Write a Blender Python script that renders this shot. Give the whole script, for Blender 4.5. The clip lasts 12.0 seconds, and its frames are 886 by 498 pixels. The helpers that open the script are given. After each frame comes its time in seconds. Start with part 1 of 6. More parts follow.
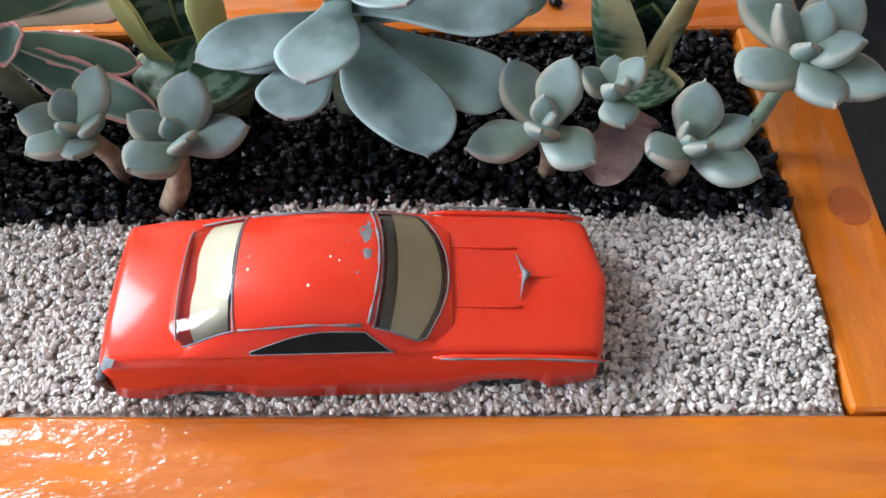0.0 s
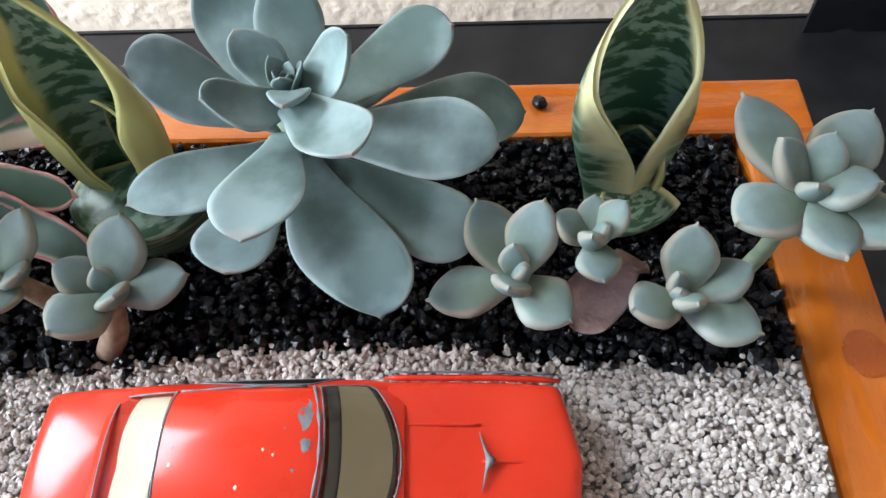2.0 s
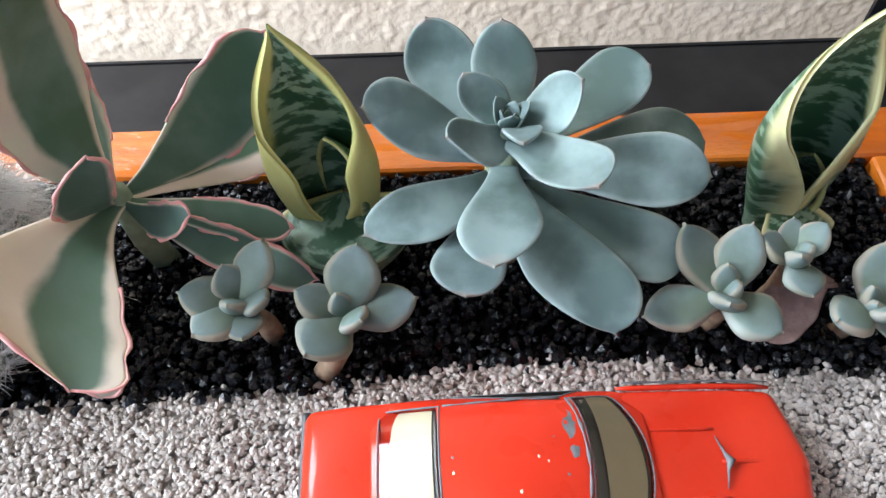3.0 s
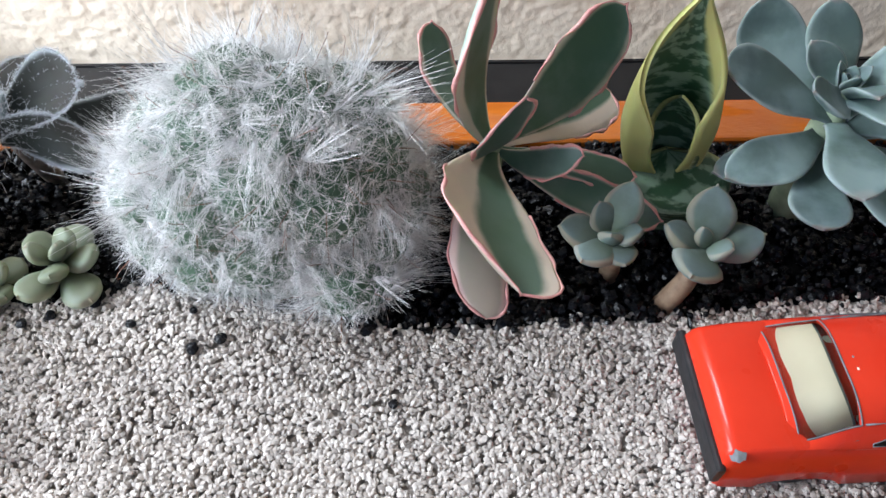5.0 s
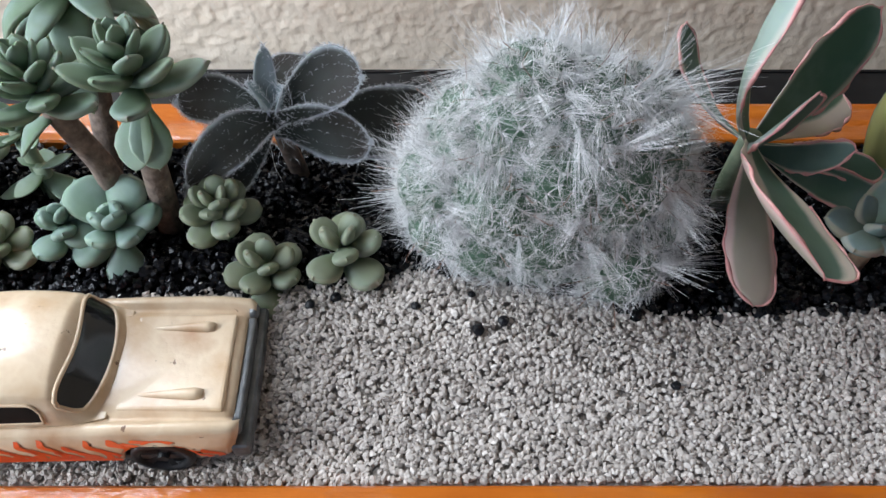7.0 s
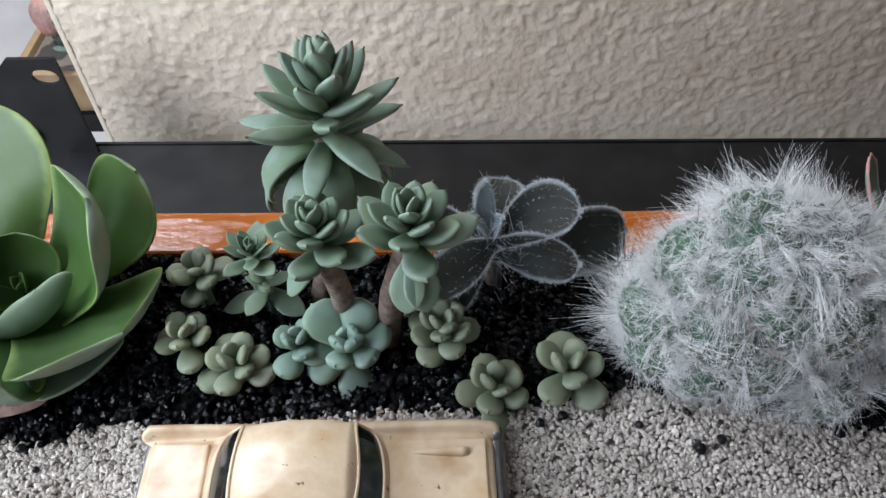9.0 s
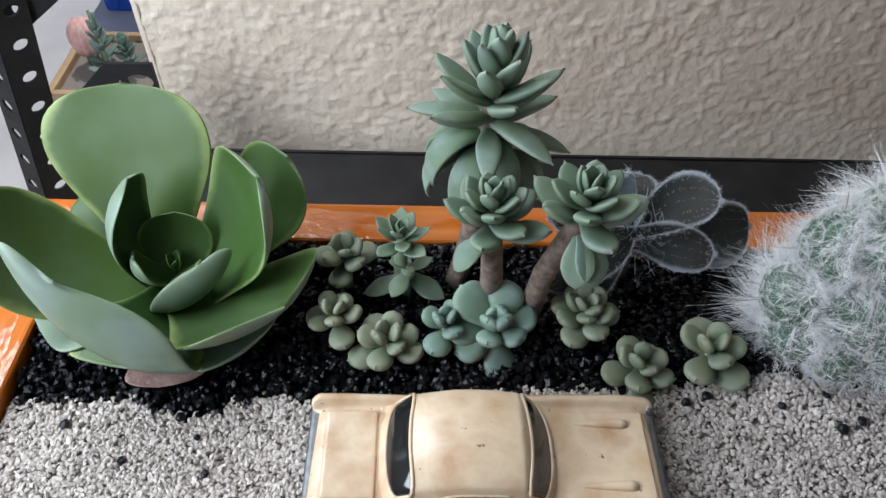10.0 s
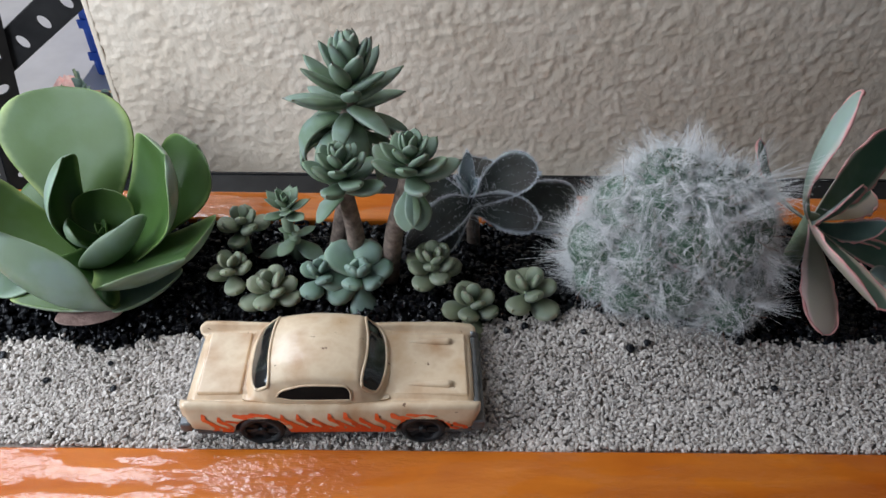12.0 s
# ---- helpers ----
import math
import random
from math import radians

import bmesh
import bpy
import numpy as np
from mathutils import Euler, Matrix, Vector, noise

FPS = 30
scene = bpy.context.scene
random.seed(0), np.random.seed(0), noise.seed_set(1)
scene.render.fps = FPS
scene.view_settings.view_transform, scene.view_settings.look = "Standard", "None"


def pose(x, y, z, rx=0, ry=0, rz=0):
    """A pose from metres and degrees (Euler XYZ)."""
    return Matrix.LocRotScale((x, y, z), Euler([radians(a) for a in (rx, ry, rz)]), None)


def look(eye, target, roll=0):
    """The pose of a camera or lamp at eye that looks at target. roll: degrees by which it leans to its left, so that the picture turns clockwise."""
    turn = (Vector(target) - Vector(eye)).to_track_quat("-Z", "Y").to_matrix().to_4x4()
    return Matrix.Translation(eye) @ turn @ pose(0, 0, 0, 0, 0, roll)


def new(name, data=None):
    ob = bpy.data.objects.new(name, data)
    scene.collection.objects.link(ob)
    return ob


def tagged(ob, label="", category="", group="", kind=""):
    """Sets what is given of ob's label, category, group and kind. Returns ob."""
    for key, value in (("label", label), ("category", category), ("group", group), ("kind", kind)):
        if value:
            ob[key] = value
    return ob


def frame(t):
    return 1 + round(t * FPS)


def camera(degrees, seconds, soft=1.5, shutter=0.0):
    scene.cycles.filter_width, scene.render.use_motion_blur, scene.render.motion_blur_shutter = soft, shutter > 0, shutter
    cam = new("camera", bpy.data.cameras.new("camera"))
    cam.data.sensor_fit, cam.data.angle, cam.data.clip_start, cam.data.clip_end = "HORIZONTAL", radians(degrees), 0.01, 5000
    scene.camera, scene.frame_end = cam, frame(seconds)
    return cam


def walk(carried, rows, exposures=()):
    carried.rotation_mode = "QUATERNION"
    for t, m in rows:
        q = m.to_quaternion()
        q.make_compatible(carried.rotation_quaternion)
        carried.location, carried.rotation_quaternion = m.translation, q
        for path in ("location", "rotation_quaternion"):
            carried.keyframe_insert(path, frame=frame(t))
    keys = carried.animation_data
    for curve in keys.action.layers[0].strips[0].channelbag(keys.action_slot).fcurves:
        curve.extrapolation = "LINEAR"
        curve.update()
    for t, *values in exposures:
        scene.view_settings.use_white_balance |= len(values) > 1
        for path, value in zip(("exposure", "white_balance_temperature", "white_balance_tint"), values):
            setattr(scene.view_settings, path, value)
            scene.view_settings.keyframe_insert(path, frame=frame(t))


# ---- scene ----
# Camera: seconds, place in metres, turn in degrees
cam = camera(61.27, 12.0)
PATH = [
    (0.0, -0.0019, -0.0009, 0.1100, 32.69, 0.92, 0.23),
    (0.5, 0.0008, 0.0048, 0.0977, 31.61, 1.54, 0.25),
    (1.0, 0.0100, 0.0132, 0.1006, 32.20, 2.53, 0.28),
    (1.5, 0.0127, 0.0241, 0.1042, 32.86, 2.34, 0.70),
    (2.0, 0.0074, 0.0259, 0.1105, 33.53, 2.47, 0.86),
    (2.5, -0.0101, 0.0245, 0.1139, 34.03, 1.93, 0.40),
    (3.0, -0.0319, 0.0216, 0.1211, 34.55, 1.24, -1.37),
    (3.5, -0.0558, 0.0191, 0.1235, 34.62, -0.07, -2.20),
    (3.7, -0.0638, 0.0172, 0.1226, 35.20, -0.33, -2.21),
    (5.3, -0.1060, -0.0052, 0.1261, 37.44, -0.07, -0.92),
    (5.5, -0.1091, -0.0070, 0.1239, 37.64, 0.78, -0.52),
    (6.0, -0.1218, -0.0090, 0.1277, 38.12, 0.00, -0.27),
    (6.5, -0.1368, -0.0088, 0.1275, 38.37, -0.18, 0.03),
    (7.0, -0.1519, -0.0094, 0.1272, 38.51, -0.04, -0.05),
    (7.5, -0.1670, -0.0125, 0.1308, 39.16, 0.32, 0.09),
    (7.7, -0.1694, -0.0121, 0.1321, 39.66, 1.48, 0.60),
    (9.3, -0.2082, 0.0021, 0.1541, 39.42, 0.24, -0.11),
    (9.5, -0.2156, -0.0008, 0.1532, 40.01, 0.16, 0.20),
    (10.0, -0.2324, -0.0131, 0.1509, 42.04, -0.65, 0.86),
    (10.5, -0.2411, -0.0333, 0.1499, 44.20, -1.15, 0.47),
    (11.0, -0.2362, -0.0490, 0.1515, 45.44, -1.52, -0.56),
    (11.5, -0.2213, -0.0607, 0.1582, 46.60, -1.31, -0.07),
    (12.0, -0.1975, -0.0616, 0.1621, 46.94, -0.75, 0.11),
]
walk(cam, [(t, pose(x, y, z, rx, ry, rz)) for t, x, y, z, rx, ry, rz in PATH],
     exposures=[(0.0, 0.40), (2.5, 0.54), (3.5, 0.41), (5.5, -0.32), (7.5, -0.97), (9.5, -1.3), (12.0, -1.52)])

# ---- world and light ----
world = bpy.data.worlds.new("daylight")
scene.world = world
world.use_nodes = True
wn = world.node_tree
sky = wn.nodes.new("ShaderNodeTexSky")
sky.sky_type, sky.sun_disc = "NISHITA", False
sky.sun_elevation, sky.sun_rotation = radians(66), radians(10)
sky.air_density, sky.dust_density = 1.0, 2.0
wn.links.new(sky.outputs[0], wn.nodes["Background"].inputs[0])
wn.nodes["Background"].inputs[1].default_value = 0.12
# the sun stands behind the house, so the planter lies in open shade
sun_data = bpy.data.lights.new("sun", "SUN")
sun_data.energy, sun_data.angle, sun_data.color = 4.5, radians(0.5), (1.0, 0.97, 0.92)
sun = new("sun", sun_data)
sun.matrix_world = look((0.16, 0.95, 2.2), (0, 0, 0))
# lamps in place of open-end daylight: low before the wall's end, high past it
for place, aim, size, watts in (((-0.58, -0.01, 0.20), (-0.46, 0.31, -0.02), 0.30, 8.0), ((-0.50, 0.30, 0.45), (-0.28, 0.10, 0.0), 0.25, 6.0)):
    sky_data = bpy.data.lights.new("open_end_daylight", "AREA")
    sky_data.shape, sky_data.size, sky_data.size_y = "RECTANGLE", size, size
    sky_data.energy, sky_data.color = watts, (0.80, 0.89, 1.0)
    open_end = new("open_end_daylight", sky_data)
    open_end.matrix_world = look(place, aim)


# ---- materials ----
def material(name, stops, scale=200.0, detail=4.0, rough=0.6, bump=0.3, bump_scale=None, bump_dist=0.0002,
             metal=0.0, coat=0.0, speck=None, sub=0.0, tex="noise", vary=0.0, island=False, spec=0.5):
    """A procedural surface: colour stops over noise, a second scale of specks, bump."""
    m = bpy.data.materials.new(name)
    m.use_nodes = True
    n, l = m.node_tree.nodes, m.node_tree.links
    bsdf = n["Principled BSDF"]
    co = n.new("ShaderNodeTexCoord")
    noise_a = n.new("ShaderNodeTexNoise")
    noise_a.inputs["Scale"].default_value, noise_a.inputs["Detail"].default_value = scale, detail
    l.new(co.outputs["Object"], noise_a.inputs["Vector"])
    ramp = n.new("ShaderNodeValToRGB")
    while len(ramp.color_ramp.elements) < len(stops):
        ramp.color_ramp.elements.new(0.5)
    for el, (p, c) in zip(ramp.color_ramp.elements, stops):
        el.position, el.color = p, (*c, 1)
    if island:
        geo = n.new("ShaderNodeNewGeometry")
        add = n.new("ShaderNodeMath")
        add.operation = "MULTIPLY_ADD"
        add.inputs[1].default_value, add.inputs[2].default_value = 0.25, -0.12
        l.new(noise_a.outputs[0], add.inputs[0])
        add2 = n.new("ShaderNodeMath")
        l.new(geo.outputs["Random Per Island"], add2.inputs[0])
        l.new(add.outputs[0], add2.inputs[1])
        l.new(add2.outputs[0], ramp.inputs[0])
    else:
        l.new(noise_a.outputs[0], ramp.inputs[0])
    col = ramp.outputs[0]
    if vary:
        info = n.new("ShaderNodeObjectInfo")
        hsv = n.new("ShaderNodeHueSaturation")
        mr = n.new("ShaderNodeMapRange")
        mr.inputs[3].default_value, mr.inputs[4].default_value = 1 - vary, 1 + vary
        l.new(info.outputs["Random"], mr.inputs[0])
        l.new(mr.outputs[0], hsv.inputs["Value"])
        l.new(col, hsv.inputs["Color"])
        col = hsv.outputs[0]
    if speck:
        sc, thr, c = speck
        ns = n.new("ShaderNodeTexNoise")
        ns.inputs["Scale"].default_value, ns.inputs["Detail"].default_value = sc, 6
        l.new(co.outputs["Object"], ns.inputs["Vector"])
        r2 = n.new("ShaderNodeValToRGB")
        r2.color_ramp.elements[0].position, r2.color_ramp.elements[1].position = thr, thr + 0.03
        l.new(ns.outputs[0], r2.inputs[0])
        mix = n.new("ShaderNodeMix")
        mix.data_type = "RGBA"
        l.new(r2.outputs[0], mix.inputs[0])
        l.new(col, mix.inputs[6])
        mix.inputs[7].default_value = (*c, 1)
        col = mix.outputs[2]
    l.new(col, bsdf.inputs["Base Color"])
    rr = n.new("ShaderNodeMapRange")
    rr.inputs[3].default_value, rr.inputs[4].default_value = max(rough - 0.1, 0.02), min(rough + 0.1, 1)
    nr = n.new("ShaderNodeTexNoise")
    nr.inputs["Scale"].default_value = scale * 2.3
    l.new(co.outputs["Object"], nr.inputs["Vector"])
    l.new(nr.outputs[0], rr.inputs[0])
    l.new(rr.outputs[0], bsdf.inputs["Roughness"])
    bsdf.inputs["Metallic"].default_value = metal
    bsdf.inputs["Coat Weight"].default_value = coat
    bsdf.inputs["Coat Roughness"].default_value = 0.12
    bsdf.inputs["Specular IOR Level"].default_value = spec
    if sub:
        bsdf.inputs["Subsurface Weight"].default_value = sub
        bsdf.inputs["Subsurface Radius"].default_value = (0.002, 0.003, 0.001)
        bsdf.inputs["Subsurface Scale"].default_value = 0.5
    if bump:
        nb = n.new("ShaderNodeTexNoise")
        nb.inputs["Scale"].default_value, nb.inputs["Detail"].default_value = bump_scale or scale * 3, 5
        l.new(co.outputs["Object"], nb.inputs["Vector"])
        bp = n.new("ShaderNodeBump")
        bp.inputs["Strength"].default_value, bp.inputs["Distance"].default_value = bump, bump_dist
        l.new(nb.outputs[0], bp.inputs["Height"])
        l.new(bp.outputs[0], bsdf.inputs["Normal"])
    return m


def leaf_material(name, inner, outer, rim, rim_at=0.8, rough=0.5, tip=None, bloom=0.25, band=None, spec=0.4, shift=0.0):
    """Succulent skin: colour along and across the leaf by its UV, waxy bloom by noise, rim and tip colours."""
    m = bpy.data.materials.new(name)
    m.use_nodes = True
    n, l = m.node_tree.nodes, m.node_tree.links
    bsdf = n["Principled BSDF"]
    uv = n.new("ShaderNodeUVMap")
    sep = n.new("ShaderNodeSeparateXYZ")
    l.new(uv.outputs[0], sep.inputs[0])
    co = n.new("ShaderNodeTexCoord")
    ns = n.new("ShaderNodeTexNoise")
    ns.inputs["Scale"].default_value, ns.inputs["Detail"].default_value = 70, 6
    l.new(co.outputs["Object"], ns.inputs["Vector"])
    nf = n.new("ShaderNodeTexNoise")
    nf.inputs["Scale"].default_value, nf.inputs["Detail"].default_value = 900, 3
    l.new(co.outputs["Object"], nf.inputs["Vector"])

    def math_node(op, a, b):
        k = n.new("ShaderNodeMath")
        k.operation = op
        for i, q in enumerate((a, b)):
            if isinstance(q, float):
                k.inputs[i].default_value = q
            else:
                l.new(q, k.inputs[i])
        return k.outputs[0]

    def mixed(fac, a, b):
        k = n.new("ShaderNodeMix")
        k.data_type = "RGBA"
        l.new(fac, k.inputs[0])
        for i, q in ((6, a), (7, b)):
            if isinstance(q, tuple):
                k.inputs[i].default_value = (*q, 1)
            else:
                l.new(q, k.inputs[i])
        return k.outputs[2]

    def smooth(x, lo, hi):
        k = n.new("ShaderNodeMapRange")
        k.interpolation_type = "SMOOTHSTEP"
        k.inputs[1].default_value, k.inputs[2].default_value = lo, hi
        l.new(x, k.inputs[0])
        return k.outputs[0]

    wob = math_node("MULTIPLY", math_node("SUBTRACT", ns.outputs[0], 0.5), 0.5)
    edge = math_node("ABSOLUTE", math_node("SUBTRACT", sep.outputs[1], 0.5 + shift), 0.0)
    edge = math_node("ADD", math_node("MULTIPLY", edge, 2.0), wob)
    along = math_node("ADD", sep.outputs[0], wob)
    col = mixed(smooth(along, 0.1, 0.95), inner, outer)
    if band:
        wv = n.new("ShaderNodeTexNoise")
        wv.inputs["Scale"].default_value, wv.inputs["Detail"].default_value = 1.0, 4
        mp = n.new("ShaderNodeMapping")
        mp.inputs["Scale"].default_value = (26, 6, 1)
        l.new(uv.outputs[0], mp.inputs[0])
        l.new(mp.outputs[0], wv.inputs["Vector"])
        col = mixed(smooth(wv.outputs[0], 0.46, 0.58), col, band)
    col = mixed(smooth(edge, rim_at - 0.12, rim_at + 0.1), col, rim)
    if tip:
        col = mixed(smooth(along, 0.93, 1.0), col, tip)
    bl = math_node("MULTIPLY", smooth(ns.outputs[0], 0.38, 0.66), bloom)
    col = mixed(bl, col, (0.30, 0.40, 0.39))
    info = n.new("ShaderNodeObjectInfo")
    mr = n.new("ShaderNodeMapRange")
    mr.inputs[3].default_value, mr.inputs[4].default_value = 0.86, 1.12
    l.new(info.outputs["Random"], mr.inputs[0])
    hsv = n.new("ShaderNodeHueSaturation")
    l.new(mr.outputs[0], hsv.inputs["Value"])
    mh = n.new("ShaderNodeMapRange")
    mh.inputs[3].default_value, mh.inputs[4].default_value = 0.515, 0.48
    l.new(info.outputs["Random"], mh.inputs[0])
    l.new(mh.outputs[0], hsv.inputs["Hue"])
    l.new(col, hsv.inputs["Color"])
    l.new(hsv.outputs[0], bsdf.inputs["Base Color"])
    bsdf.inputs["Roughness"].default_value = rough
    bsdf.inputs["Specular IOR Level"].default_value = spec
    bsdf.inputs["Subsurface Weight"].default_value = 0.15
    bsdf.inputs["Subsurface Radius"].default_value = (0.0012, 0.002, 0.0008)
    bsdf.inputs["Subsurface Scale"].default_value = 0.6
    bp = n.new("ShaderNodeBump")
    bp.inputs["Strength"].default_value, bp.inputs["Distance"].default_value = 0.25, 0.00012
    l.new(nf.outputs[0], bp.inputs["Height"])
    l.new(bp.outputs[0], bsdf.inputs["Normal"])
    return m


def wood_material():
    m = bpy.data.materials.new("varnished_pine")
    m.use_nodes = True
    n, l = m.node_tree.nodes, m.node_tree.links
    bsdf = n["Principled BSDF"]
    co = n.new("ShaderNodeTexCoord")
    mp = n.new("ShaderNodeMapping")
    mp.inputs["Scale"].default_value = (1, 9, 9)
    l.new(co.outputs["Object"], mp.inputs[0])
    ns = n.new("ShaderNodeTexNoise")
    ns.inputs["Scale"].default_value, ns.inputs["Detail"].default_value, ns.inputs["Distortion"].default_value = 12, 6, 1.2
    l.new(mp.outputs[0], ns.inputs["Vector"])
    ramp = n.new("ShaderNodeValToRGB")
    e = ramp.color_ramp.elements
    e[0].position, e[0].color = 0.3, (0.48, 0.112, 0.009, 1)
    e[1].position, e[1].color = 0.72, (0.66, 0.186, 0.016, 1)
    l.new(ns.outputs[0], ramp.inputs[0])
    # darker blotches where the varnish pooled
    n2 = n.new("ShaderNodeTexNoise")
    n2.inputs["Scale"].default_value, n2.inputs["Detail"].default_value = 24, 3
    l.new(co.outputs["Object"], n2.inputs["Vector"])
    r2 = n.new("ShaderNodeValToRGB")
    r2.color_ramp.elements[0].position, r2.color_ramp.elements[1].position = 0.46, 0.74
    r2.color_ramp.elements[1].color = (0.5, 0.5, 0.5, 1)
    l.new(n2.outputs[0], r2.inputs[0])
    mix = n.new("ShaderNodeMix")
    mix.data_type = "RGBA"
    l.new(r2.outputs[0], mix.inputs[0])
    l.new(ramp.outputs[0], mix.inputs[6])
    mix.inputs[7].default_value = (0.34, 0.045, 0.003, 1)
    l.new(mix.outputs[2], bsdf.inputs["Base Color"])
    bsdf.inputs["Roughness"].default_value = 0.5
    bsdf.inputs["Specular IOR Level"].default_value = 0.12
    # the varnish film lies in ragged patches
    n4 = n.new("ShaderNodeTexNoise")
    n4.inputs["Scale"].default_value, n4.inputs["Detail"].default_value = 110, 9
    m4 = n.new("ShaderNodeMapping")
    m4.inputs["Scale"].default_value = (0.4, 1.8, 1.8)
    l.new(co.outputs["Object"], m4.inputs[0])
    l.new(m4.outputs[0], n4.inputs["Vector"])
    r4 = n.new("ShaderNodeMapRange")
    r4.inputs[1].default_value, r4.inputs[2].default_value = 0.46, 0.49
    r4.inputs[3].default_value, r4.inputs[4].default_value = 0.05, 1.0
    l.new(n4.outputs[0], r4.inputs[0])
    l.new(r4.outputs[0], bsdf.inputs["Coat Weight"])
    bsdf.inputs["Coat IOR"].default_value = 1.65
    bsdf.inputs["Coat Roughness"].default_value = 0.05
    n3 = n.new("ShaderNodeTexNoise")
    n3.inputs["Scale"].default_value, n3.inputs["Detail"].default_value = 330, 5
    m3 = n.new("ShaderNodeMapping")
    m3.inputs["Scale"].default_value = (0.55, 1.3, 1.3)
    l.new(co.outputs["Object"], m3.inputs[0])
    l.new(m3.outputs[0], n3.inputs["Vector"])
    bp = n.new("ShaderNodeBump")
    bp.inputs["Strength"].default_value, bp.inputs["Distance"].default_value = 0.6, 0.0005
    l.new(n3.outputs[0], bp.inputs["Height"])
    l.new(bp.outputs[0], bsdf.inputs["Normal"])
    # its skin is orange-peeled
    n5 = n.new("ShaderNodeTexNoise")
    n5.inputs["Scale"].default_value, n5.inputs["Detail"].default_value = 620, 3
    l.new(m3.outputs[0], n5.inputs["Vector"])
    b5 = n.new("ShaderNodeBump")
    b5.inputs["Strength"].default_value, b5.inputs["Distance"].default_value = 0.8, 0.0005
    l.new(n5.outputs[0], b5.inputs["Height"])
    l.new(bp.outputs[0], b5.inputs["Normal"])
    l.new(b5.outputs[0], bsdf.inputs["Coat Normal"])
    return m


def glass_material(name, tint, rough=0.05):
    m = bpy.data.materials.new(name)
    m.use_nodes = True
    n, l = m.node_tree.nodes, m.node_tree.links
    gl, tr, mix, fr = (n.new("ShaderNodeBsdfGlossy"), n.new("ShaderNodeBsdfTransparent"), n.new("ShaderNodeMixShader"), n.new("ShaderNodeFresnel"))
    gl.inputs["Roughness"].default_value = rough
    tr.inputs[0].default_value = (*tint, 1)
    fr.inputs[0].default_value = 1.5
    l.new(fr.outputs[0], mix.inputs[0])
    l.new(tr.outputs[0], mix.inputs[1])
    l.new(gl.outputs[0], mix.inputs[2])
    l.new(mix.outputs[0], n["Material Output"].inputs[0])
    return m


WOOD = wood_material()
KNOT = material("pine_knot", [(0.3, (0.30, 0.055, 0.005)), (0.7, (0.42, 0.085, 0.008))], 300, rough=0.3, coat=0.6)
BEIGE = material("beige_stone", [(0.0, (0.25, 0.215, 0.19)), (0.2, (0.44, 0.39, 0.35)), (0.6, (0.52, 0.46, 0.415)), (1.0, (0.66, 0.60, 0.55))], 900, rough=0.7, bump=0.3, bump_scale=2500, island=True)
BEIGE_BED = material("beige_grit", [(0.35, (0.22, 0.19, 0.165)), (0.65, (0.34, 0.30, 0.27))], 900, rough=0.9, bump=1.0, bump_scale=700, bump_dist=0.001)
BLACK = material("black_basalt", [(0.0, (0.002, 0.002, 0.003)), (0.7, (0.005, 0.005, 0.006)), (1.0, (0.012, 0.012, 0.014))], 700, rough=0.24, bump=0.5, bump_scale=2200, island=True, spec=0.22)
BLACK_BED = material("dark_soil", [(0.35, (0.002, 0.002, 0.002)), (0.7, (0.006, 0.005, 0.005))], 700, rough=0.9, bump=1.0, bump_scale=800, bump_dist=0.001, spec=0.1)
STUCCO = material("stucco_paint", [(0.3, (0.69, 0.585, 0.465)), (0.7, (0.79, 0.69, 0.57))], 30, rough=0.8, bump=0.4, bump_scale=420, bump_dist=0.0015)
STEEL = material("black_enamel", [(0.3, (0.007, 0.007, 0.008)), (0.7, (0.018, 0.018, 0.019))], 60, rough=0.5, bump=0.1, bump_scale=900, spec=0.3)
CONCRETE = material("pale_concrete", [(0.3, (0.64, 0.64, 0.66)), (0.7, (0.78, 0.78, 0.80))], 8, rough=0.9, bump=0.2)
BLUE = material("blue_plastic", [(0.3, (0.012, 0.09, 0.55)), (0.7, (0.02, 0.13, 0.68))], 20, rough=0.4, bump=0.05)
CRATE = material("raw_pine", [(0.3, (0.42, 0.27, 0.14)), (0.7, (0.62, 0.45, 0.28))], 30, rough=0.7)
PINK = material("pink_cactus_flesh", [(0.3, (0.85, 0.42, 0.38)), (0.7, (0.92, 0.66, 0.60))], 120, rough=0.6)
BGLEAF = material("pale_succulent", [(0.3, (0.10, 0.17, 0.14)), (0.7, (0.24, 0.33, 0.29))], 60, rough=0.6, vary=0.2)
BROWN_STEM = material("bark_stem", [(0.3, (0.10, 0.07, 0.055)), (0.7, (0.28, 0.21, 0.17))], 500, rough=0.8, bump=0.8, bump_scale=900, bump_dist=0.0004)
TAN_STEM = material("tan_stem", [(0.3, (0.17, 0.10, 0.06)), (0.7, (0.38, 0.26, 0.17))], 400, rough=0.7, bump=0.5)
GREEN_STEM = material("green_stem", [(0.3, (0.16, 0.22, 0.14)), (0.7, (0.30, 0.36, 0.24))], 300, rough=0.6)
DRY = material("dried_leaf", [(0.3, (0.16, 0.09, 0.075)), (0.7, (0.34, 0.22, 0.19))], 250, rough=0.6, bump=0.8, bump_dist=0.0005)
CACTUS = material("cactus_skin", [(0.3, (0.034, 0.078, 0.042)), (0.7, (0.074, 0.140, 0.088))], 400, rough=0.6)
HAIR = material("white_hair", [(0.0, (0.74, 0.73, 0.72)), (1.0, (0.94, 0.93, 0.93))], 400, rough=0.5, bump=0, island=True)
